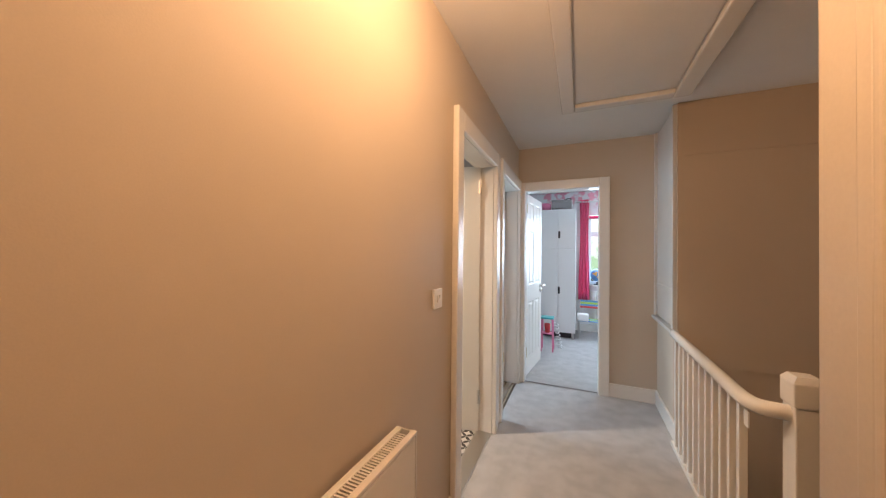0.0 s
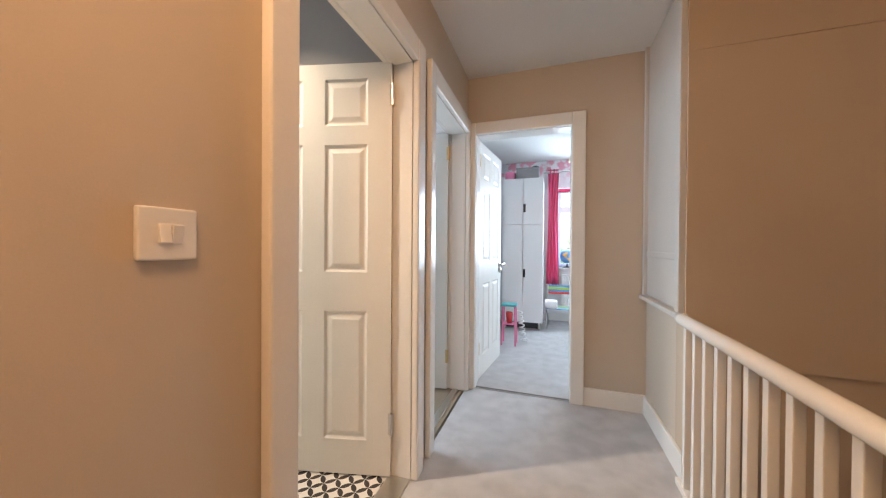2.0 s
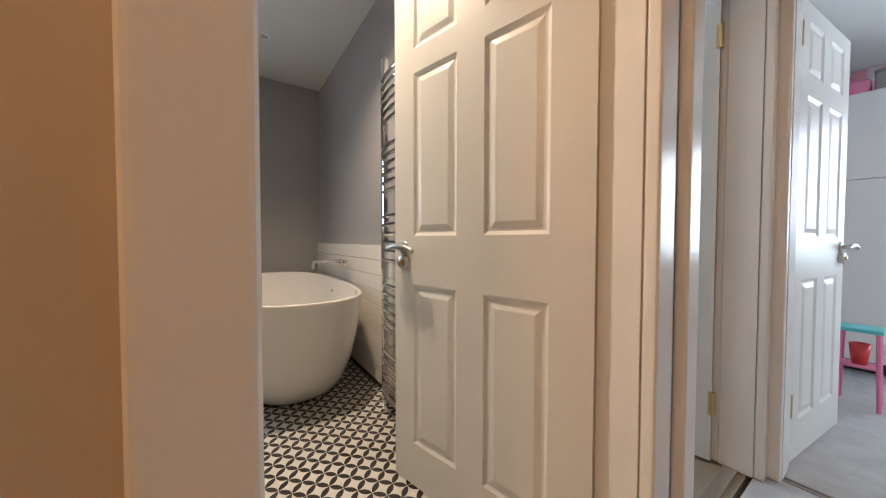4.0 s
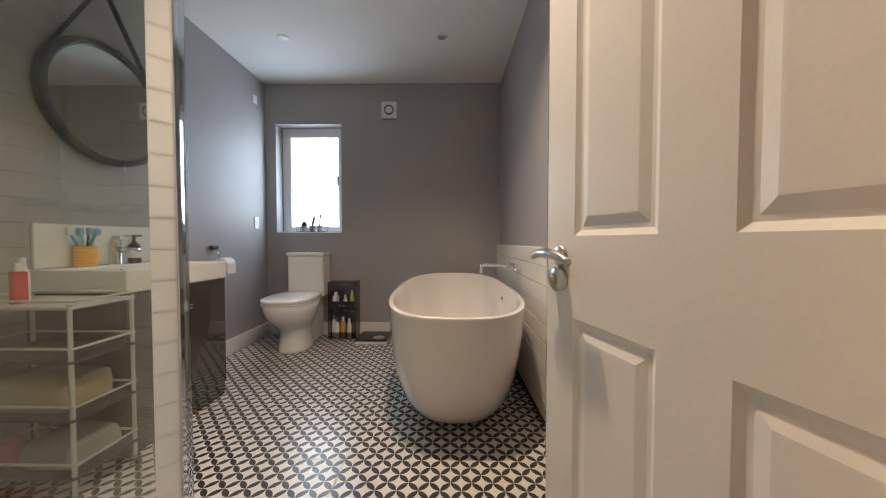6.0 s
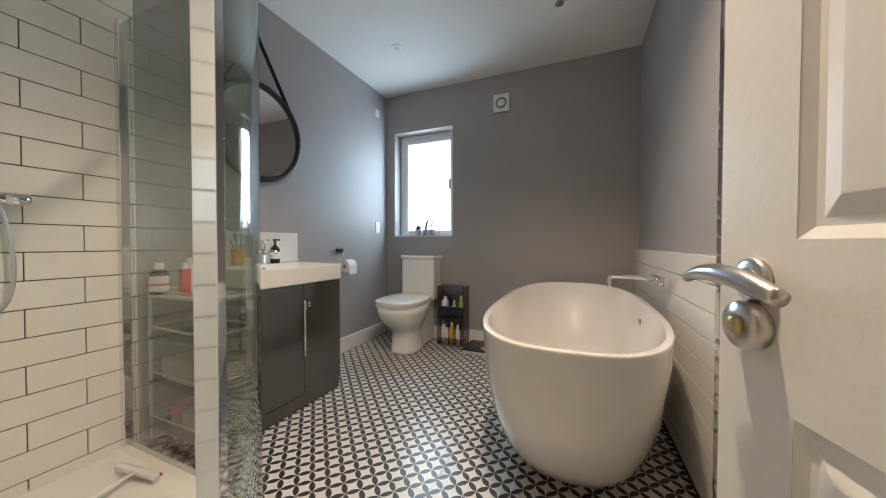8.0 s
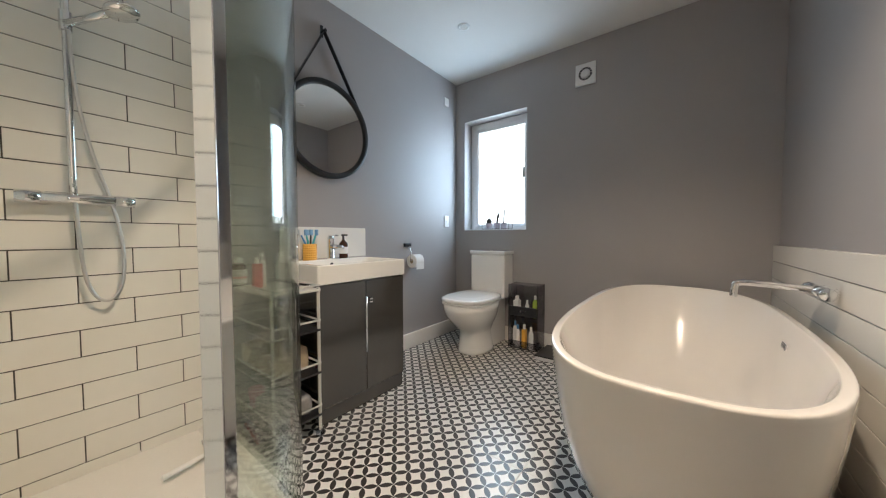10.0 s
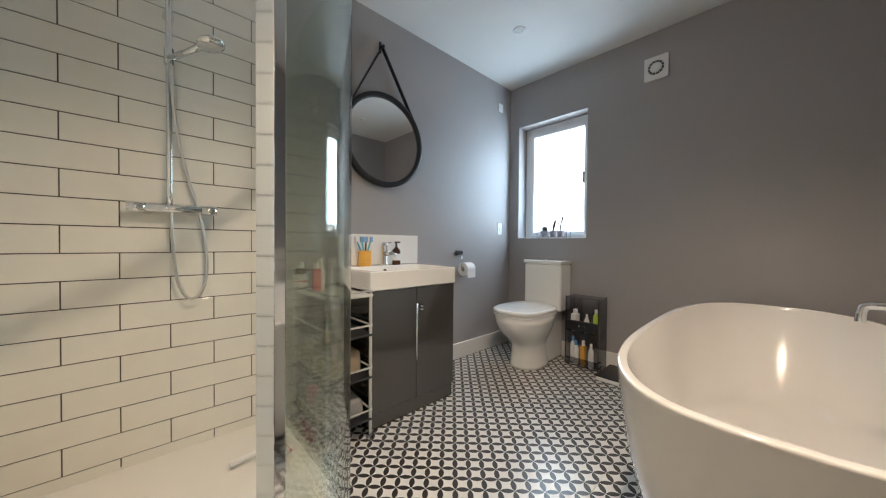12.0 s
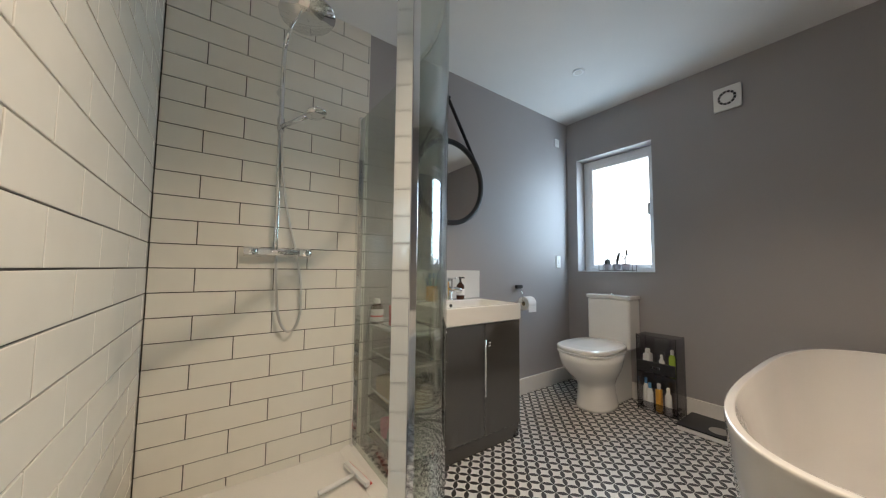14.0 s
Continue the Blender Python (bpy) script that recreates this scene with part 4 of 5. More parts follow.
part("body", boxes(((vx0, 0.002, 0.085), (vx1, vy1 - 0.020, 0.731)), bevel=0.002), M["darkgloss"], van)
part("plinth", boxes(((vx0 + 0.001, 0.003, 0.001), (vx1 - 0.001, vy1 - 0.010, 0.0835)), bevel=0.002), M["darkgloss"], van, "dark gloss plinth board")
mid = (vx0 + vx1) / 2
for a, b, s in ((vx0, mid - 0.0015, -1), (mid + 0.0015, vx1, 1)):
    d = part("door", boxes(((a, vy1 - 0.018, 0.086), (b, vy1, 0.729)), bevel=0.0025), M["darkgloss"], van)
    if s > 0:
        hx = mid + 0.022
        hdl = part("handle", tube([(hx, vy1 + 0.028, 0.322), (hx, vy1 + 0.028, 0.640)], 0.0068, 12), M["chrome"], d, "slim chrome bar handle", True)
        for zz in (0.355, 0.607):
            part("handle_post", tube([(hx, vy1, zz), (hx, vy1 + 0.028, zz)], 0.004, 8), M["chrome"], d)
    else:
        part("catch", boxes(((mid - 0.046, vy1, 0.590), (mid - 0.022, vy1 + 0.004, 0.628)), bevel=0.002), M["smoke"], d, "small clear child catch")
        for zz in (0.594, 0.612):
            part("catch_rib", boxes(((mid - 0.043, vy1 + 0.004, zz), (mid - 0.025, vy1 + 0.007, zz + 0.006)), bevel=0.0015), M["trolley"], d)
basin = bath("basin", "white ceramic inset basin resting on the vanity unit", "basin")
bm = bmesh.new()


def rrect(x0, x1, y0, y1, z, r, n=6):
    pts = []
    for cx, cy2, a0 in ((x1 - r, y1 - r, 0), (x0 + r, y1 - r, 90), (x0 + r, y0 + r, 180), (x1 - r, y0 + r, 270)):
        for i in range(n + 1):
            a = radians(a0 + 90 * i / n)
            pts.append((cx + r * math.cos(a), cy2 + r * math.sin(a), z))
    return pts


bx0, bx1, by0, by1 = vx0 - 0.006, vx1 + 0.006, 0.003, 0.460
rings = [rrect(bx0 + 0.004, bx1 - 0.004, by0, by1 - 0.004, 0.732, 0.008), rrect(bx0, bx1, by0, by1, 0.737, 0.010), rrect(bx0, bx1, by0, by1, 0.828, 0.010), rrect(bx0 + 0.004, bx1 - 0.004, by0 + 0.002, by1 - 0.004, 0.834, 0.010),
         rrect(bx0 + 0.018, bx1 - 0.018, by0 + 0.095, by1 - 0.016, 0.834, 0.03), rrect(bx0 + 0.026, bx1 - 0.026, by0 + 0.103, by1 - 0.024, 0.826, 0.035), rrect(bx0 + 0.06, bx1 - 0.06, by0 + 0.125, by1 - 0.05, 0.760, 0.05), rrect(bx0 + 0.16, bx1 - 0.16, by0 + 0.18, by1 - 0.10, 0.750, 0.03)]
part("bowl", add_rings(bm, rings), M["ceramic"], basin)
ov = part("overflow_hole", lathe([(0.012, 0), (0.012, 0.004), (0.008, 0.0045), (0.008, 0.002)], 16), M["darkplastic"], basin)
ov.matrix_local = pose(-1.667, 0.113, 0.800, -70, 0, 0)
structure("splashback", boxes(((-2.020, YO + 0.0005, 0.836), (-1.390, YO + 0.014, 1.040)), bevel=0.002), M["ceramic"], "white splashback panel behind the basin", "splashback")

bt = bath("basin_tap", "chrome single lever mixer tap on the basin", "tap", (-1.700, 0.055, 0.834))
part("body", lathe([(0.026, 0), (0.026, 0.006), (0.021, 0.010), (0.021, 0.125), (0.022, 0.128), (0.022, 0.142), (0.018, 0.146)], 24), M["chrome"], bt, smooth=True)
part("spout", tube([(0, 0.01, 0.078), (0, 0.07, 0.078), (0, 0.120, 0.072)], [0.017, 0.016, 0.014], 16), M["chrome"], bt, smooth=True)
part("lever", boxes(((-0.012, -0.016, 0.146), (0.012, 0.070, 0.156)), bevel=0.0045), M["chrome"], bt)

soap = bath("soap_bottle", "brown pump soap bottle with pale label beside the tap", "soap bottle", (-1.795, 0.058, 0.834))
part("bottle", lathe([(0.028, 0), (0.029, 0.004), (0.029, 0.095), (0.022, 0.108), (0.011, 0.114), (0.011, 0.124)], 24), M["amber"], soap, smooth=True)
part("label_band", lathe([(0.0295, 0.03), (0.0295, 0.075)], 24), M["paper"], soap, "small pale paper label")
part("pump", boxes(((-0.006, -0.006, 0.124), (0.006, 0.006, 0.150)), ((-0.009, -0.012, 0.149), (0.009, 0.038, 0.160)), bevel=0.003), M["darkplastic"], soap, "black pump top")

pot = bath("toothbrush_pot", "ridged orange pot holding toothbrushes on the basin", "toothbrush pot", (-1.550, 0.060, 0.834))
prof = [(0.040, 0.0)]
for i in range(7):
    prof += [(0.042, 0.006 + i * 0.014), (0.040, 0.013 + i * 0.014)]
prof += [(0.036, 0.100), (0.035, 0.02)]
part("pot", lathe(prof, 24), M["orange"], pot, smooth=False)
for i, (ax, ay, mm) in enumerate(((-0.02, 0.0, "blue"), (0.015, 0.01, "teal"), (0.0, -0.015, "white"), (0.022, -0.01, "blue"), (-0.012, 0.014, "teal"), (0.004, 0.016, "darkplastic"))):
    br = bath("toothbrush", "plastic toothbrush standing in the orange pot", "toothbrush", (-1.550, 0.060, 0.834), group="toothbrushes in the pot")
    tip = Vector((ax * 2.4, ay * 2.0, 0.172))
    bm = tube([(ax * 0.4, ay * 0.4, 0.02), (ax * 1.2, ay * 1.1, 0.11), tip], [0.0055, 0.0055, 0.0045], 8)
    part("handle", bm, M[mm], br)
    part("bristles", boxes((tip + Vector((-0.009, -0.007, -0.020)), tip + Vector((0.009, 0.010, 0.016))), bevel=0.004), M["white" if i % 3 == 0 else "paleblue"], br)

# round mirror on a strap
mir = bath("round_mirror", "round mirror in a black frame hung from a black strap", "mirror")
mx, mz, mr = -1.715, 1.680, 0.304
g = part("glass", lathe([(0.002, 0.0), (mr - 0.012, 0.0), (mr - 0.012, 0.006)], 64), M["mirror"], mir, "silvered mirror glass")
g.matrix_local = pose(mx, 0.028, mz, -90, 0, 0)
fr = part("frame", lathe([(mr - 0.024, 0.0), (mr + 0.006, 0.0), (mr + 0.012, 0.008), (mr + 0.012, 0.040), (mr + 0.006, 0.046), (mr - 0.020, 0.046), (mr - 0.024, 0.040), (mr - 0.024, 0.0)], 72), M["black"], mir, "black leather wrapped frame", True)
fr.matrix_local = pose(mx, 0.003, mz, -90, 0, 0)
hook_x, hook_z = -1.690, 2.300
for s in (-1, 1):
    ex, ez = mx + s * (mr + 0.008) * math.sin(radians(62)), mz + (mr + 0.008) * math.cos(radians(62))
    a, b = Vector((hook_x, 0.030, hook_z)), Vector((ex, 0.026, ez))
    d = (b - a).normalized()
    n = Vector((d.z, 0, -d.x)) * 0.003
    w = Vector((0, 0.014, 0))
    bm = add_rings(bmesh.new(), [[p + n + w, p + n - w, p - n - w, p - n + w] for p in (a, b)])
    part("strap", bm, M["black"], mir, "black leather strap")
part("peg", tube([(hook_x, 0.001, hook_z), (hook_x, 0.05, hook_z)], 0.010, 14), M["black"], mir)
part("peg_plate", boxes(((hook_x - 0.008, 0.0005, hook_z - 0.03), (hook_x + 0.008, 0.010, hook_z + 0.045)), bevel=0.003), M["black"], mir)

# two small white plates on the wall
for z, hgt, nm in ((2.265, 0.078, "fan isolator switch plate"), (1.075, 0.112, "fused spur plate")):
    pl = bath("switch_plate", "small white plastic " + nm + " on the grey wall", "switch")
    part("plate", boxes(((-3.080, 0.0005, z), (-3.015, 0.010, z + hgt)), bevel=0.003), M["white"], pl)
    part("rocker", boxes(((-3.060, 0.009, z + hgt * 0.35), (-3.040, 0.014, z + hgt * 0.65)), bevel=0.002), M["white"], pl)

# toilet roll on its holder
th = bath("toilet_roll_holder", "black and chrome toilet roll holder on the grey wall", "toilet roll holder")
part("mount", boxes(((-2.510, 0.0005, 0.890), (-2.430, 0.028, 0.922)), bevel=0.012, seg=3), M["darkplastic"], th)
part("arm", tube([(-2.475, 0.028, 0.900), (-2.475, 0.05, 0.845), (-2.455, 0.062, 0.788), (-2.455, 0.066, 0.778), (-2.575, 0.066, 0.778)], 0.004, 8), M["chrome"], th, smooth=True)
roll = bath("toilet_roll", "white toilet roll with a loose sheet on the holder", "toilet roll")
rl = part("roll", add_rings(bmesh.new(), [[(-2.465 - w, 0.066 + r * math.cos(a), 0.768 + r * math.sin(a)) for a in [2 * math.pi * i / 32 for i in range(32)]] for r, w in ((0.02, 0.10), (0.02, 0.0), (0.055, 0.0), (0.057, 0.003), (0.057, 0.097), (0.055, 0.10), (0.02, 0.10))], cap=False), M["paper"], roll, smooth=False)
part("core", add_rings(bmesh.new(), [[(-2.465 - w, 0.066 + 0.0195 * math.cos(a), 0.768 + 0.0195 * math.sin(a)) for a in [2 * math.pi * i / 20 for i in range(20)]] for w in (0.001, 0.099)], cap=False), M["tan"], roll)
part("sheet", boxes(((-2.563, 0.1195, 0.700), (-2.467, 0.1205, 0.775))), M["paper"], roll)

# smoked drawer tower with bottles
cad = bath("drawer_tower", "smoked clear plastic storage tower with drawers beside the toilet", "storage tower")
qx0, qx1, qy0, qy1 = -3.200, -3.035, 0.690, 0.955
t = 0.004
for lo, hi in (((qx0, qy0, 0.012), (qx1, qy0 + t, 0.562)), ((qx0, qy1 - t, 0.012), (qx1, qy1, 0.562)), ((qx0, qy0 + t, 0.012), (qx0 + t, qy1 - t, 0.562)), ((qx0 + t, qy0 + t, 0.012), (qx1, qy1 - t, 0.018)), ((qx0 + t, qy0 + t, 0.285), (qx1, qy1 - t, 0.290)), ((qx0 + t, qy0 + t, 0.558), (qx1, qy1 - t, 0.562))):
    part("wall_sheet", boxes((lo, hi)), M["smoke"], cad)
part("drawer_front", boxes(((qx1 - 0.008, qy0 + 0.008, 0.024), (qx1 - 0.003, qy1 - 0.008, 0.075)), bevel=0.002), M["smoke"], cad)
bin_front = part("bin_front", boxes(((qx1 - 0.008, qy0 + 0.010, 0.296), (qx1 + 0.010, qy1 - 0.010, 0.325)), ((qx1 - 0.008, qy0 + 0.010, 0.345), (qx1 + 0.012, qy1 - 0.010, 0.375)), ((qx1 - 0.008, qy0 + 0.010, 0.325), (qx1 + 0.011, 0.795, 0.345)), ((qx1 - 0.008, 0.850, 0.325), (qx1 + 0.011, qy1 - 0.010, 0.345)), bevel=0.002), M["darkplastic"], cad, "dark bin front with a grip slot")
for k in range(9):
    part("rib", boxes(((qx1 + 0.010, qy0 + 0.024 + k * 0.0265, 0.302), (qx1 + 0.0135, qy0 + 0.030 + k * 0.0265, 0.322))), M["darkplastic"], bin_front)
for x in (qx0, qx1 - 0.008):
    for y in (qy0, qy1 - 0.008):
        part("corner_bead", boxes(((x, y, 0.0), (x + 0.005, y + 0.005, 0.566)), bevel=0.0015), M["darkplastic"], cad)


def bottle(name, label, place, r, h, mat, cap="white", square=False):
    ob = bath(name, label, "bottle", place)
    if square:
        bm = boxes(((-r, -r * 0.7, 0), (r, r * 0.7, h * 0.8)), bevel=r * 0.35, seg=3)
    else:
        bm = lathe([(r * 0.94, 0), (r, 0.004), (r, h * 0.66), (r * 0.5, h * 0.8), (r * 0.42, h * 0.82)], 18)
    part("body", bm, M[mat], ob, smooth=not square)
    part("cap", lathe([(r * 0.5, h * 0.8), (r * 0.5, h * 0.97), (r * 0.42, h)], 14), M[cap], ob)
    return ob


for nm, lb, p, r, h, m_, c_, sq in (
    ("jar", "white square tub of cream on the tower shelf", (-3.075, 0.755, 0.290), 0.034, 0.17, "white", "white", True),
    ("bottle", "small white bottle in the upper drawer", (-3.08, 0.845, 0.290), 0.018, 0.14, "white", "white", False),
    ("bottle", "pale green bottle in the upper drawer", (-3.12, 0.90, 0.290), 0.022, 0.18, "green", "white", False),
    ("bottle", "yellow and white tube in the lower drawer", (-3.07, 0.825, 0.018), 0.024, 0.20, "orange", "white", True),
    ("bottle", "white bottle in the lower drawer", (-3.07, 0.765, 0.018), 0.022, 0.19, "white", "blue", False),
    ("bottle", "white tube in the lower drawer", (-3.07, 0.885, 0.018), 0.021, 0.185, "white", "white", False),
    ("bottle", "blue capped bottle in the lower drawer", (-3.11, 0.722, 0.018), 0.020, 0.21, "white", "blue", False),
):
    bottle(nm, lb, p, r, h, m_, c_, sq)

sc = bath("bathroom_scales", "dark glass bathroom scales with a pale edge on the floor", "bathroom scales")
part("base", boxes(((-3.186, 0.989, 0.004), (-2.894, 1.281, 0.034)), bevel=0.010, seg=3), M["white"], sc)
part("glass_top", boxes(((-3.19, 0.985, 0.0345), (-2.89, 1.285, 0.043)), bevel=0.003), M["darkplastic"], sc)
part("display", lathe([(0.001, 0.0442), (0.055, 0.0442), (0.056, 0.0432)], 28, (-2.99, 1.19, 0.0)), M["satin"], sc, "pale round dial")

# slim trolley beside the vanity
tro = bath("trolley", "slim white metal trolley beside the vanity unit", "trolley")
gx0, gx1, gy0, gy1 = -1.345, -1.105, 0.06, 0.51
for x in (gx0 + 0.01, gx1 - 0.01):
    for y in (gy0 + 0.01, gy1 - 0.01):
        part("post", tube([(x, y, 0.03), (x, y, 0.735)], 0.0075, 10), M["trolley"], tro)
        part("castor", lathe([(0.018, 0.0), (0.021, 0.008), (0.021, 0.03), (0.010, 0.042)], 14, (x, y, 0.0)), M["smoke"], tro, "clear plastic castor", True)
for z in (0.10, 0.31, 0.52, 0.715):
    part("shelf", boxes(((gx0, gy0, z), (gx1, gy1, z + 0.012)), bevel=0.004), M["trolley" if z > 0.6 else "darkplastic"], tro)
    bm = bmesh.new()
    zz = z + 0.055 if z < 0.6 else z + 0.03
    tube([(gx0 + 0.008, gy0, zz), (gx1 - 0.008, gy0, zz), (gx1 - 0.008, gy1, zz), (gx0 + 0.008, gy1, zz), (gx0 + 0.008, gy0, zz)], 0.005, 8, bm)
    part("shelf_rail", bm, M["trolley"], tro)


def towel(name, label, mat, lo, hi, base=YO):
    ob = thing(name, label, "towel", (0, base, 0))
    bm = boxes((lo, hi), bevel=0.03, seg=3)
    bmesh.ops.subdivide_edges(bm, edges=bm.edges, cuts=1, use_grid_fill=True)
    for v in bm.verts:
        v.co += Vector((noise.noise(v.co * 23), noise.noise(v.co * 23 + Vector((9, 0, 0))), noise.noise(v.co * 19 + Vector((0, 9, 0))))) * 0.010
    for v in bm.verts:
        v.co.z = max(v.co.z, lo[2])
    part("cloth", bm, M[mat], ob, smooth=True)
    return ob


towel("folded_towel", "tan folded cloth on the trolley shelf", "tan", (-1.32, 0.11, 0.322), (-1.13, 0.44, 0.44))
towel("folded_towel", "grey crumpled cloth on the bottom trolley shelf", "cloth", (-1.32, 0.26, 0.112), (-1.13, 0.47, 0.21))
mb = bottle("bottle", "brown medicine bottle with a white swoosh label on the trolley", (-1.14, 0.095, 0.727), 0.036, 0.145, "amber", "white")
part("label_band", lathe([(0.0365, 0.015), (0.0365, 0.085)], 18), M["white"], mb, "white label")
part("label_mark", lathe([(0.0368, 0.040), (0.0368, 0.050)], 18), M["red"], mb, "red stripe")
bottle("bottle", "red and white tube on the trolley", (-1.165, 0.25, 0.727), 0.020, 0.15, "red", "white", True)
bottle("bottle", "slim white pump bottle on the trolley", (-1.20, 0.22, 0.727), 0.018, 0.17, "white", "white")
cup = bath("cup", "pink and white cup on the middle trolley shelf", "cup", (-1.18, 0.17, 0.112))
part("wall", lathe([(0.030, 0), (0.038, 0.09), (0.034, 0.09), (0.028, 0.01)], 20), M["pink"], cup, smooth=True)

# shower: tray, curved screen, mixer, heads
QX, QY, QR = -0.47, 0.72, 0.575


def quad_path(r, z, a0=0.0, a1=90.0, n=24, straight=True, end=XS):
    pts = []
    if straight:
        pts.append((QX - r, 0.0, z))
    for i in range(n + 1):
        a = radians(a0 + (a1 - a0) * i / n)
        pts.append((QX - r * math.cos(a), QY + r * math.sin(a), z))
    if straight:
        pts.append((end, QY + r, z))
    return pts


tray = bath("shower_tray", "low white curved shower tray", "shower tray")
rings = []
for r, z in ((QR + 0.03, 0.0), (QR + 0.03, 0.036), (QR + 0.024, 0.042), (QR - 0.035, 0.042), (QR - 0.05, 0.036), (QR - 0.075, 0.022)):
    rings.append(quad_path(r, z) + [(XS, 0.0, z)])
part("tray_body", add_rings(bmesh.new(), rings), M["tray"], tray)
part("waste", lathe([(0.045, 0.022), (0.045, 0.027), (0.03, 0.030)], 24, (-0.50, 0.55, 0)), M["chrome"], tray, smooth=True)

scr = bath("shower_screen", "curved clear glass shower screen with chrome profiles", "shower screen")
GT = 1.945


def sheet(r, pts_a, pts_b, z0, z1):
    rings = [[(*a[:2], z0), (*a[:2], z1), (*b[:2], z1), (*b[:2], z0)] for a, b in zip(pts_a, pts_b)]
    return add_rings(bmesh.new(), rings)


A_END = 66.0
pa = [(QX - QR, 0.03, 0), (QX - QR, 0.2, 0), (QX - QR, 0.42, 0)] + quad_path(QR, 0, 0, A_END, 60, False)
pb = [(QX - QR + 0.006, 0.03, 0), (QX - QR + 0.006, 0.2, 0), (QX - QR + 0.006, 0.42, 0)] + quad_path(QR - 0.006, 0, 0, A_END, 60, False)
gl = part("fixed_glass", sheet(QR, pa, pb, 0.05, GT), M["glass"], scr, "curved clear glass panel")
gl.visible_shadow = False
part("wall_profile", boxes(((QX - QR - 0.014, 0.0105, 0.042), (QX - QR + 0.020, 0.045, GT + 0.01)), bevel=0.004), M["chrome"], scr)
a = radians(A_END + 1)
ex, ey = QX - (QR - 0.014) * math.cos(a), QY + (QR - 0.014) * math.sin(a)
stile = part("stile", boxes(((-0.026, -0.024, 0.05), (0.0, 0.024, GT)), bevel=0.002), M["chrome"], scr, "flat polished door stile")
stile.matrix_local = pose(ex + 0.012, ey + 0.005, 0, 0, 0, 90 - A_END)
for z in (0.05, GT):
    part("track", tube(quad_path(QR - 0.014, z, 0, A_END, 24, False), 0.010, 8), M["chrome"], scr)

sh = bath("shower_mixer", "chrome bar shower mixer with riser rail and two heads", "shower")
sx = -0.600
bar = part("mixer_bar", tube([(-0.760, 0.055, 1.124), (-0.470, 0.055, 1.124)], 0.0195, 20), M["chrome"], sh, smooth=True)
for x in (-0.740, -0.492):
    part("control_knob", tube([(x - 0.028, 0.055, 1.124), (x + 0.028, 0.055, 1.124)], 0.0225, 20), M["chrome"], sh, smooth=True)
for x in (-0.68, -0.53):
    part("elbow", tube([(x, 0.011, 1.123), (x, 0.055, 1.126)], [0.026, 0.016], 16), M["chrome"], sh)
part("riser", tube([(sx, 0.055, 1.14), (sx, 0.055, 2.12), (sx - 0.002, 0.062, 2.20), (sx - 0.010, 0.10, 2.252), (sx - 0.025, 0.19, 2.268), (sx - 0.045, 0.33, 2.262), (sx - 0.050, 0.36, 2.235)], 0.0118, 14, smooth_path=2), M["chrome"], sh, "chrome riser pipe", True)
part("rail_bracket", tube([(sx, 0.0105, 1.971), (sx, 0.06, 1.971)], [0.022, 0.014], 14), M["chrome"], sh)
part("slider", tube([(sx, 0.055, 1.745), (sx, 0.055, 1.815)], 0.018, 14), M["chrome"], sh)
rh = part("rain_head", lathe([(0.012, 0.055), (0.03, 0.038), (0.115, 0.024), (0.121, 0.016), (0.118, 0.010)], 36), M["chrome"], sh, "round rain shower head", True)
rh.matrix_local = pose(sx - 0.050, 0.36, 2.182, 6, 4, 0)
face = part("nozzle_face", lathe([(0.001, 0.008), (0.115, 0.008), (0.115, 0.012)], 32), M["cloth"], sh)
face.matrix_local = rh.matrix_local.copy()
nub = lathe([(0.0045, 0.008), (0.004, 0.004), (0.001, 0.0035)], 6)
nozzle = part("nozzle", nub, M["darkplastic"], sh)
nozzle.matrix_local = rh.matrix_local @ pose(0.0, 0.0, 0.0)
for ring_r, count in ((0.025, 6), (0.050, 12), (0.075, 18), (0.100, 24)):
    for k in range(count):
        a = 2 * math.pi * k / count
        extra = nozzle.copy()
        scene.collection.objects.link(extra)
        extra.matrix_local = rh.matrix_local @ pose(ring_r * math.cos(a), ring_r * math.sin(a), 0.0)
hand = part("hand_set", tube([(sx, 0.075, 1.765), (sx - 0.055, 0.15, 1.782), (sx - 0.10, 0.215, 1.800)], [0.012, 0.012, 0.014], 12), M["chrome"], sh, smooth=True)
hh = part("hand_head", lathe([(0.012, 0.022), (0.045, 0.014), (0.052, 0.004), (0.048, -0.004), (0.01, -0.006)], 28), M["chrome"], sh, smooth=True)
hh.matrix_local = pose(sx - 0.125, 0.252, 1.796, 10, 12, 0)
hose = [(sx - 0.004, 0.075, 1.745), (sx - 0.018, 0.050, 1.50), (sx - 0.060, 0.034, 1.28), (sx - 0.105, 0.030, 1.12), (sx - 0.132, 0.045, 0.95), (sx - 0.130, 0.055, 0.80), (sx - 0.100, 0.055, 0.722), (sx - 0.055, 0.055, 0.722), (sx - 0.022, 0.055, 0.80), (sx - 0.010, 0.055, 0.95), (sx - 0.004, 0.055, 1.11)]
part("hose", tube(hose, 0.0065, 10, smooth_path=3), M["satin"], sh, "flexible metal hose", True)

sq = bath("squeegee", "white and red window squeegee lying on the shower tray", "squeegee", (-0.962, 0.310, 0.043), 8)
part("blade_bar", boxes(((-0.012, -0.12, 0.0), (0.012, 0.10, 0.022)), bevel=0.006), M["white"], sq)
part("rubber", boxes(((-0.022, -0.12, 0.004), (-0.012, 0.10, 0.010)), bevel=0.002), M["red"], sq, "red rubber blade")
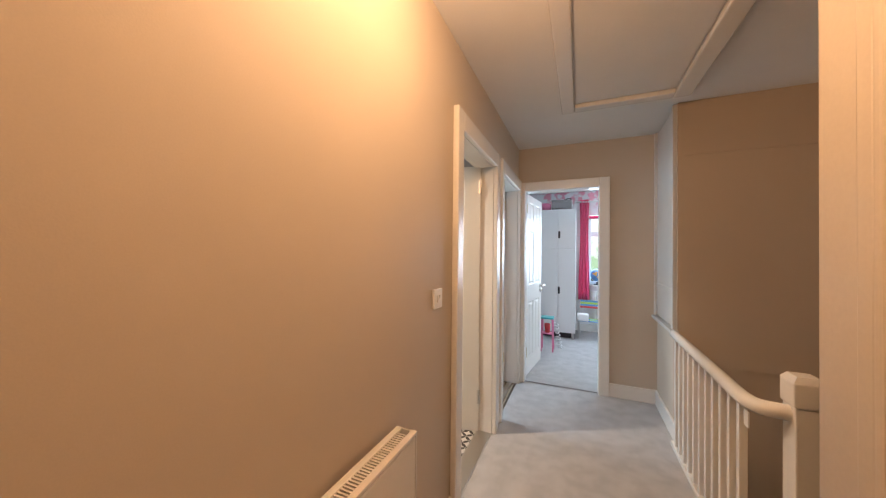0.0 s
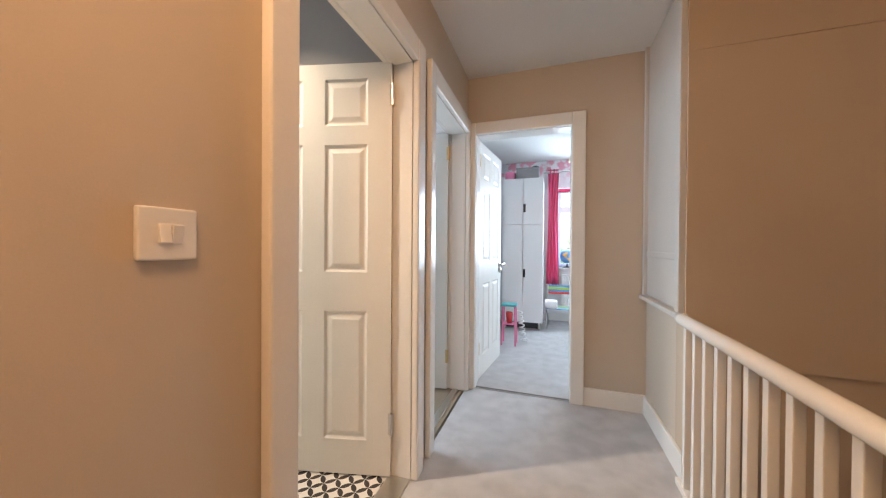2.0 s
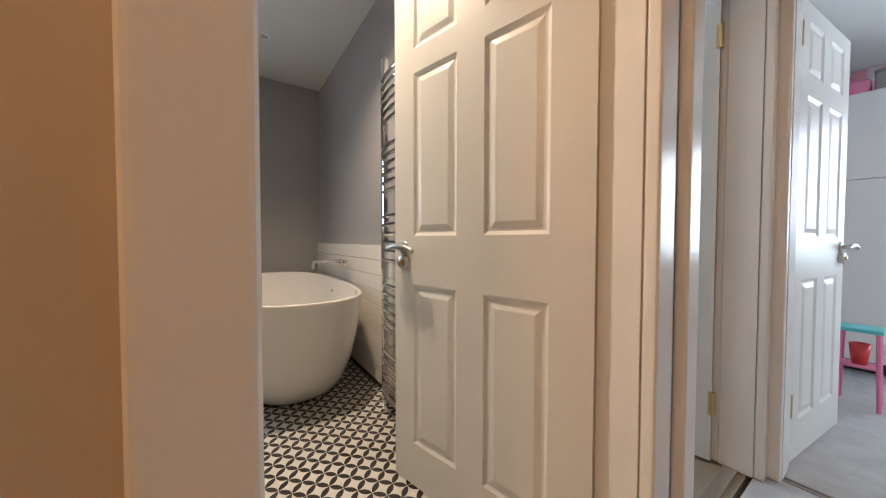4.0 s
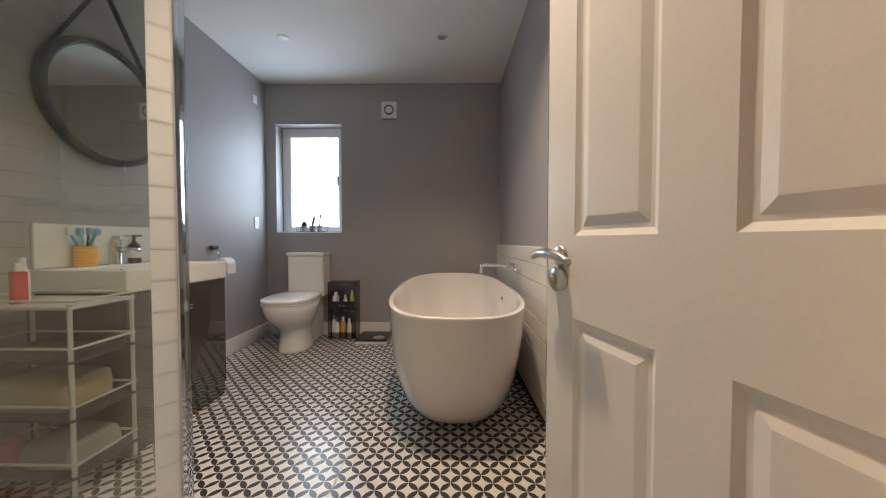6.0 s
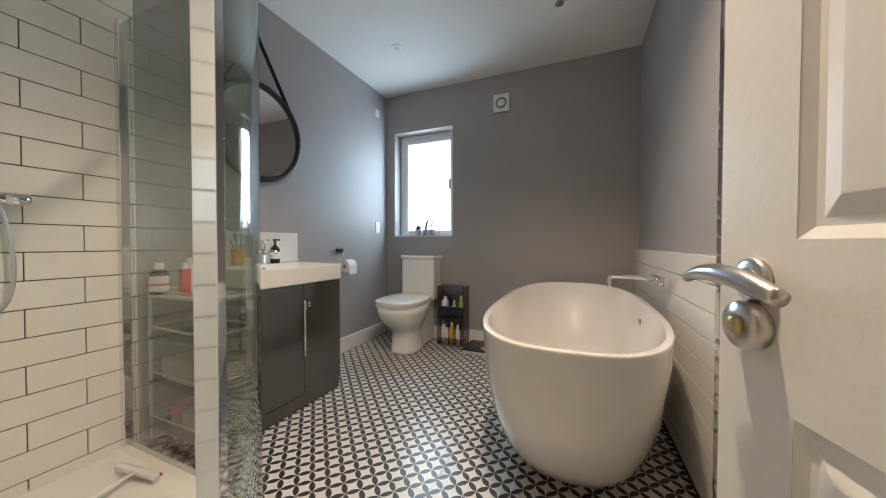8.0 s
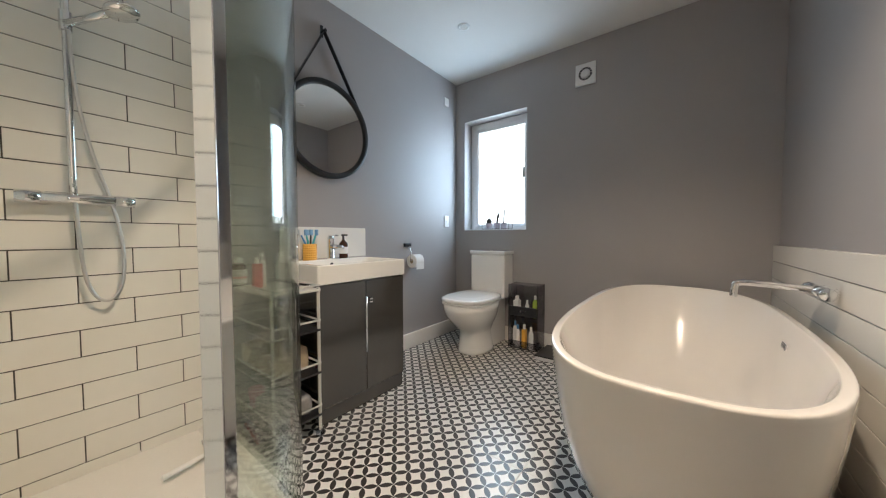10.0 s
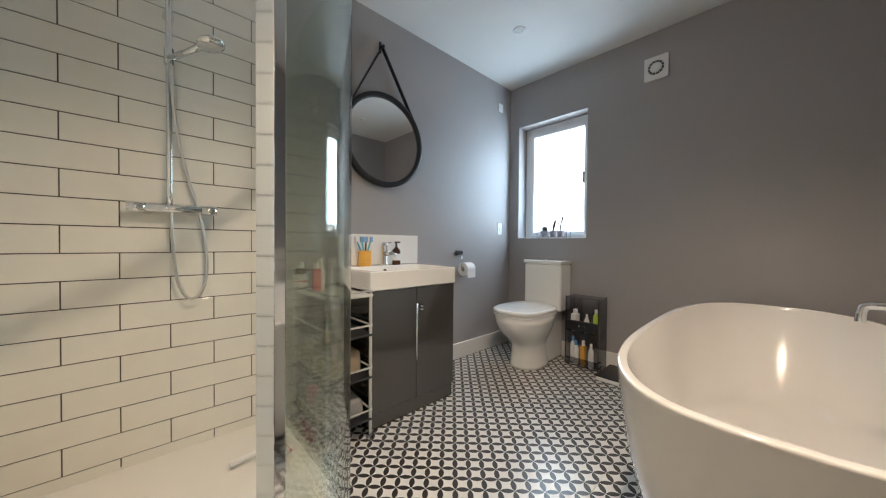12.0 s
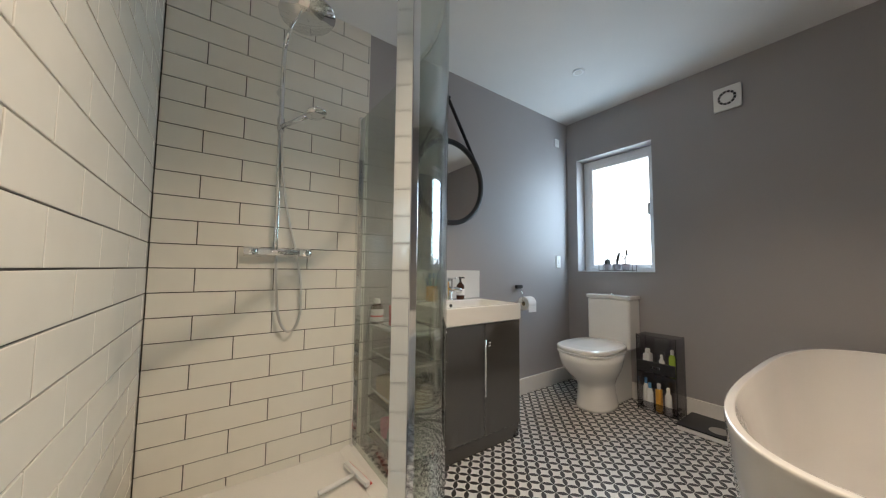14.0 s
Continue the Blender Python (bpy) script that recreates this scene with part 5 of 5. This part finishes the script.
part("grip", tube([(0.012, -0.01, 0.012), (0.10, 0.0, 0.012), (0.19, 0.0, 0.010)], [0.008, 0.010, 0.011], 10), M["white"], sq, smooth=True)

# ---- bedroom seen through its door ----
ward = thing("wardrobe", "tall white four door wardrobe with black cut-out grips", "wardrobe")
ax0, ax1, ay0, ay1 = 0.00, 0.53, 5.12, 5.68
part("carcass", boxes(((ax0, ay0 + 0.02, 0.09), (ax1, ay1, 2.02)), bevel=0.003), M["white"], ward)
for a, b in ((ax0, 0.2685), (0.2715, ax1)):
    for z0, z1 in ((0.092, 1.396), (1.402, 2.018)):
        d = part("door", boxes(((a + 0.001, ay0, z0), (b - 0.001, ay0 + 0.019, z1)), bevel=0.002), M["white"], ward)
        if a > 0.2:
            gz = 0.75 if z0 < 1 else 1.62
            part("grip", boxes(((0.274, ay0 - 0.003, gz - 0.055), (0.304, ay0 + 0.004, gz + 0.055)), bevel=0.001), M["darkplastic"], d, "black recessed grip")
for x in (ax0 + 0.03, ax1 - 0.04):
    for y in (ay0 + 0.04, ay1 - 0.05):
        part("foot", lathe([(0.016, 0), (0.018, 0.005), (0.015, 0.09)], 12, (x, y, -0.004)), M["satin"], ward)
part("plinth", boxes(((ax0 + 0.02, ay0 + 0.08, 0.0), (ax1 - 0.02, ay0 + 0.10, 0.09))), M["darkplastic"], ward)
bx_ = thing("storage_box", "grey fabric storage box on top of the wardrobe", "storage box")
part("sides", boxes(((0.17, 5.20, 2.021), (0.47, 5.5, 2.16)), bevel=0.012), M["terracotta"], bx_)
part("lid", boxes(((0.165, 5.195, 2.16), (0.475, 5.505, 2.18)), bevel=0.006), M["terracotta"], bx_)
part("strap", tube([(0.33, 5.30, 2.18), (0.42, 5.28, 2.215), (0.47, 5.29, 2.19)], 0.008, 8, smooth_path=2), M["darkplastic"], bx_)
toy = towel("soft_toy", "pink soft toy slumped on the wardrobe", "pink", (0.02, 5.2, 2.021), (0.15, 5.4, 2.14), base=0)

win = thing("window_2", "white framed bedroom window with a top light over a garden", "window", kind="structure")
x0, x1, z0, z1, yy = 0.72, 2.75, 0.80, 1.98, 5.90
for lo, hi in (((x0, yy, z0), (x0 + 0.05, yy + 0.06, z1)), ((x1 - 0.05, yy, z0), (x1, yy + 0.06, z1)), ((x0 + 0.05, yy, z0), (x1 - 0.05, yy + 0.06, z0 + 0.05)), ((x0 + 0.05, yy, z1 - 0.05), (x1 - 0.05, yy + 0.06, z1)), ((x0 + 0.05, yy, 1.62), (x1 - 0.05, yy + 0.06, 1.71)), ((1.72, yy, z0 + 0.05), (1.78, yy + 0.06, 1.62))):
    part("window_frame", boxes((lo, hi), bevel=0.006), M["upvc"], win)
for lo, hi in (((x0 + 0.05, yy + 0.025, z0 + 0.05), (1.72, yy + 0.03, 1.62)), ((1.78, yy + 0.025, z0 + 0.05), (x1 - 0.05, yy + 0.03, 1.62)), ((x0 + 0.05, yy + 0.025, 1.71), (x1 - 0.05, yy + 0.03, z1 - 0.05))):
    p_ = part("pane", boxes((lo, hi)), M["glass"], win)
    p_.visible_shadow = False
part("window_sill", boxes(((x0 - 0.04, 5.72, 0.775), (x1 + 0.04, yy, 0.80)), bevel=0.006), M["gloss"], win)

for cx0, cx1 in ((0.58, 0.73), (2.74, 2.95)):
    cu = thing("curtain", "bright pink gathered curtain hanging beside the window", "curtain", group="bedroom curtains")
    rows = []
    for k in range(14):
        f = k / 13
        z = 2.24 - 1.69 * f
        ring = []
        n = 40
        for i in range(n + 1):
            u = i / n
            ring.append((cx0 + (cx1 - cx0) * u + 0.012 * math.sin(f * 5 + u * 3), 5.68 + 0.022 * math.sin(u * 22 + 0.6 * math.sin(f * 6)), z))
        ring += [(p[0], p[1] + 0.003, p[2]) for p in reversed(ring)]
        rows.append(ring)
    part("cloth", add_rings(bmesh.new(), rows), M["curtain"], cu, smooth=True)
pole = thing("curtain_pole", "white curtain pole above the bedroom window", "curtain pole")
part("pole", tube([(0.52, 5.68, 2.20), (3.0, 5.68, 2.20)], 0.014, 12), M["white"], pole, smooth=True)
for x in (0.62, 2.9):
    part("bracket", tube([(x, 5.68, 2.20), (x, 5.80, 2.20)], 0.008, 8), M["white"], pole)
bl = thing("roller_blind", "rolled pink blind at the head of the window", "blind")
part("roll", tube([(0.735, 5.865, 1.955), (2.735, 5.865, 1.955)], 0.022, 12), M["curtain"], bl, smooth=True)

rd = thing("radiator", "white ribbed panel radiator under the bedroom window", "radiator")
part("panel", boxes(((0.78, 5.72, 0.14), (1.9, 5.735, 0.70)), bevel=0.006), M["white"], rd)
for i in range(22):
    x = 0.81 + i * 0.05
    part("rib", boxes(((x, 5.712, 0.17), (x + 0.024, 5.722, 0.67)), bevel=0.004), M["white"], rd)
part("wall_bracket", boxes(((0.9, 5.735, 0.3), (0.94, 5.80, 0.5))), M["white"], rd)

gb = thing("globe", "small blue desk globe on the window sill", "globe", (0.86, 5.80, 0.80))
part("base", lathe([(0.065, 0), (0.060, 0.012), (0.018, 0.022), (0.012, 0.05)], 24), M["darkplastic"], gb, smooth=True)
bm = bmesh.new()
bmesh.ops.create_uvsphere(bm, u_segments=28, v_segments=18, radius=0.105)
for v in bm.verts:
    v.co.z += 0.165
part("ball", bm, M["blue"], gb, smooth=True)
for a, b, r in ((0.4, 0.3, 0.05), (1.6, -0.2, 0.045), (-1.9, 0.25, 0.05), (-1.35, -0.35, 0.038)):
    bm = bmesh.new()
    cen = Vector((math.cos(a) * math.cos(b), math.sin(a) * math.cos(b), math.sin(b))) * 0.106
    up = cen.normalized()
    s1 = up.orthogonal().normalized()
    s2 = up.cross(s1)
    vs = []
    for i in range(14):
        q = 2 * math.pi * i / 14
        rr = r * (0.7 + 0.3 * math.sin(3 * q + a))
        pt = cen + (s1 * math.cos(q) + s2 * math.sin(q)) * rr
        vs.append(bm.verts.new(pt.normalized() * 0.1065 + Vector((0, 0, 0.165))))
    cv = bm.verts.new(up * 0.1075 + Vector((0, 0, 0.165)))
    for i in range(14):
        bm.faces.new((vs[i], vs[(i + 1) % 14], cv))
    part("land", bm, M["orange"], gb, "orange land shape")
part("meridian", tube([(0.118 * math.sin(q), 0, 0.165 - 0.118 * math.cos(q)) for q in [math.pi * i / 12 for i in range(13)]], 0.004, 8), M["darkplastic"], gb)

ch = thing("child_chair", "child's folding chair with striped fabric and metal legs", "chair", (0.735, 5.40, 0), -3)
for s in (-1, 1):
    part("leg", tube([(s * 0.15, -0.15, 0.0), (s * 0.15, 0.02, 0.26), (s * 0.15, 0.165, 0.56)], 0.009, 8), M["satin"], ch)
    part("leg", tube([(s * 0.145, 0.14, 0.0), (s * 0.145, -0.14, 0.26)], 0.009, 8), M["satin"], ch)
for i, mm in enumerate(("blue", "green", "blue", "green")):
    part("seat_stripe", boxes(((-0.16, -0.14 + i * 0.068, 0.262), (0.16, -0.073 + i * 0.068, 0.272)), bevel=0.003), M[mm], ch)
for i, mm in enumerate(("red", "blue", "green", "blue")):
    bm = boxes(((-0.16, -0.005, i * 0.032), (0.16, 0.005, i * 0.032 + 0.031)), bevel=0.003)
    st = part("back_stripe", bm, M[mm], ch)
    st.matrix_local = pose(0, 0.150, 0.435, -12, 0, 0)
part("seat_tray", boxes(((-0.15, -0.135, 0.245), (0.15, 0.12, 0.262)), bevel=0.004), M["white"], ch)
towel("soft_toy", "white soft toy lying on the striped chair", "paper", (0.56, 5.20, 0.275), (0.72, 5.38, 0.38), base=0)

st = thing("child_stool", "pink legged toy stool with a teal top", "stool", (0.185, 4.40, 0))
part("top", boxes(((-0.085, -0.085, 0.435), (0.085, 0.085, 0.458)), bevel=0.010, seg=3), M["teal"], st)
part("tub", lathe([(0.030, 0.24), (0.042, 0.36), (0.038, 0.36), (0.027, 0.25)], 18), M["red"], st, smooth=True)
part("tub_shelf", boxes(((-0.07, -0.07, 0.228), (0.07, 0.07, 0.239)), bevel=0.004), M["pink"], st)
for x in (-0.066, 0.066):
    for y in (-0.066, 0.066):
        part("leg", tube([(x * 1.15, y * 1.15, 0.0), (x, y, 0.436)], 0.010, 8), M["pink"], st)
sp = thing("toy_spiral", "white coiled plastic toy standing by the stool", "toy", (0.345, 4.50, 0))
part("coil", tube([(0.03 * math.cos(i * 0.8) - 0.06 * i / 60, 0.03 * math.sin(i * 0.8), 0.008 + 0.36 * i / 60) for i in range(61)], 0.007, 6), M["white"], sp, smooth=True)

pd = thing("pendant_lamp", "cream conical pendant lampshade hanging from the bedroom ceiling", "pendant lamp", (0.965, 4.82, 0))
part("shade", add_rings(bmesh.new(), [[(r * math.cos(2 * math.pi * i / 32), r * math.sin(2 * math.pi * i / 32), z) for i in range(32)] for r, z in ((0.15, 2.12), (0.10, 2.31), (0.097, 2.31), (0.147, 2.12))], cap=False), M["cream"], pd, smooth=True)
part("bulb", lathe([(0.012, 2.27), (0.03, 2.22), (0.034, 2.19), (0.02, 2.155), (0.004, 2.15)], 16), M["white"], pd, smooth=True)
part("flex", tube([(0, 0, 2.26), (0, 0, H + 0.003)], 0.004, 8), M["white"], pd)
part("ceiling_rose", lathe([(0.045, H + 0.003), (0.045, H - 0.008), (0.02, H - 0.022)], 20), M["white"], pd, smooth=True)

# ---- tiles ----


def tile_mesh(name, w, h, d, mat, b=0.003):
    """One tile lying in xy, centred, its front face towards +z with a small pillow edge."""
    me = bpy.data.meshes.new(name)
    x, y = w / 2, h / 2
    vs = [(-x, -y, 0), (x, -y, 0), (x, y, 0), (-x, y, 0), (-x, -y, d - b * 0.5), (x, -y, d - b * 0.5), (x, y, d - b * 0.5), (-x, y, d - b * 0.5), (-x + b, -y + b, d), (x - b, -y + b, d), (x - b, y - b, d), (-x + b, y - b, d)]
    fs = [(8, 9, 10, 11)]
    for i in range(4):
        j = (i + 1) % 4
        fs += [(i, j, 4 + j, 4 + i), (4 + i, 4 + j, 8 + j, 8 + i)]
    me.from_pydata(vs, [], fs)
    me.materials.append(mat)
    return me


TW, TH = 0.3195, 0.1077
cache = {}


def metro(name, parent, start, along, rows, z0, face):
    """Running bond of long white tiles. along: 'x' runs to -x on a wall facing +y, 'y' runs to +y on a wall facing -x."""
    length, gap = start[1], 0.0042
    for r in range(rows):
        z = z0 + r * TH
        top = min(z + TH, HB)
        s = 0.0 if (r + start[3]) % 2 else -TW / 2
        s += start[2]
        while s < length:
            a, b = max(s, 0), min(s + TW, length)
            s += TW
            if b - a < 0.012 or top - z < 0.01:
                continue
            key = (round(b - a, 4), round(top - z, 4))
            if key not in cache:
                cache[key] = tile_mesh("tile", b - a - gap, top - z - gap, 0.007, M["tile"], 0.0018)
            ob = new("tile", cache[key])
            ob.parent = parent
            m, zc = (a + b) / 2, (z + top) / 2
            tilt = random.uniform(-0.25, 0.25)
            if along == "x":
                ob.matrix_local = pose(start[0] - m, face, zc, -90, 0, 0) @ pose(0, 0, 0, tilt, tilt * 0.6, 0)
            else:
                ob.matrix_local = pose(face, start[0] + m, zc, 90, 0, -90) @ pose(0, 0, 0, tilt, tilt * 0.6, 0)


tiles_s = bath("shower_tiling_back", "white metro tiles in running bond with dark grout behind the shower", "wall tiles", kind="structure")
part("grout_bed", boxes(((-1.095, 0.0005, 0.03), (-0.1105, 0.0045, HB - 0.001))), M["grout"], tiles_s, "dark grout bed")
metro("tile", tiles_s, (XS - 0.001, 0.972, 0.1605 - TW, 0), "x", 24, 0.0695 - TH, 0.003)
tiles_e = bath("shower_tiling_side", "white metro tiles in running bond on the built-out side wall", "wall tiles", kind="structure")
part("grout_bed", boxes(((-0.1155, 0.010, 0.03), (-0.1105, 1.33, HB - 0.001))), M["grout"], tiles_e, "dark grout bed")
metro("tile", tiles_e, (0.011, 1.32, 0.05 - TW, 1), "y", 24, 0.0695 - TH, -0.1150)

FT = 4 * PETAL
fl = thing("bathroom_floor", "black and white petal patterned floor tiles of the bathroom", "floor tiles", kind="structure")
ix0 = int(math.floor((XB + 1.376) / FT))
for i in range(ix0, 6):
    for j in range(-6, 6):
        xa, xb = max(-1.376 + i * FT, XB + 0.001), min(-1.376 + (i + 1) * FT, -0.111)
        ya, yb = max(1.0567 + YO + j * FT, YO + 0.001), min(1.0567 + YO + (j + 1) * FT, YN - 0.003)
        if xb - xa < 0.01 or yb - ya < 0.01:
            continue
        key = ("floor", round(xb - xa, 4), round(yb - ya, 4))
        if key not in cache:
            cache[key] = tile_mesh("floor_tile", xb - xa - 0.0016, yb - ya - 0.0016, 0.006, M["petal"], 0.0008)
        ob = new("floor_tile", cache[key])
        ob.parent = fl
        ob.matrix_local = pose((xa + xb) / 2, (ya + yb) / 2, -0.006)
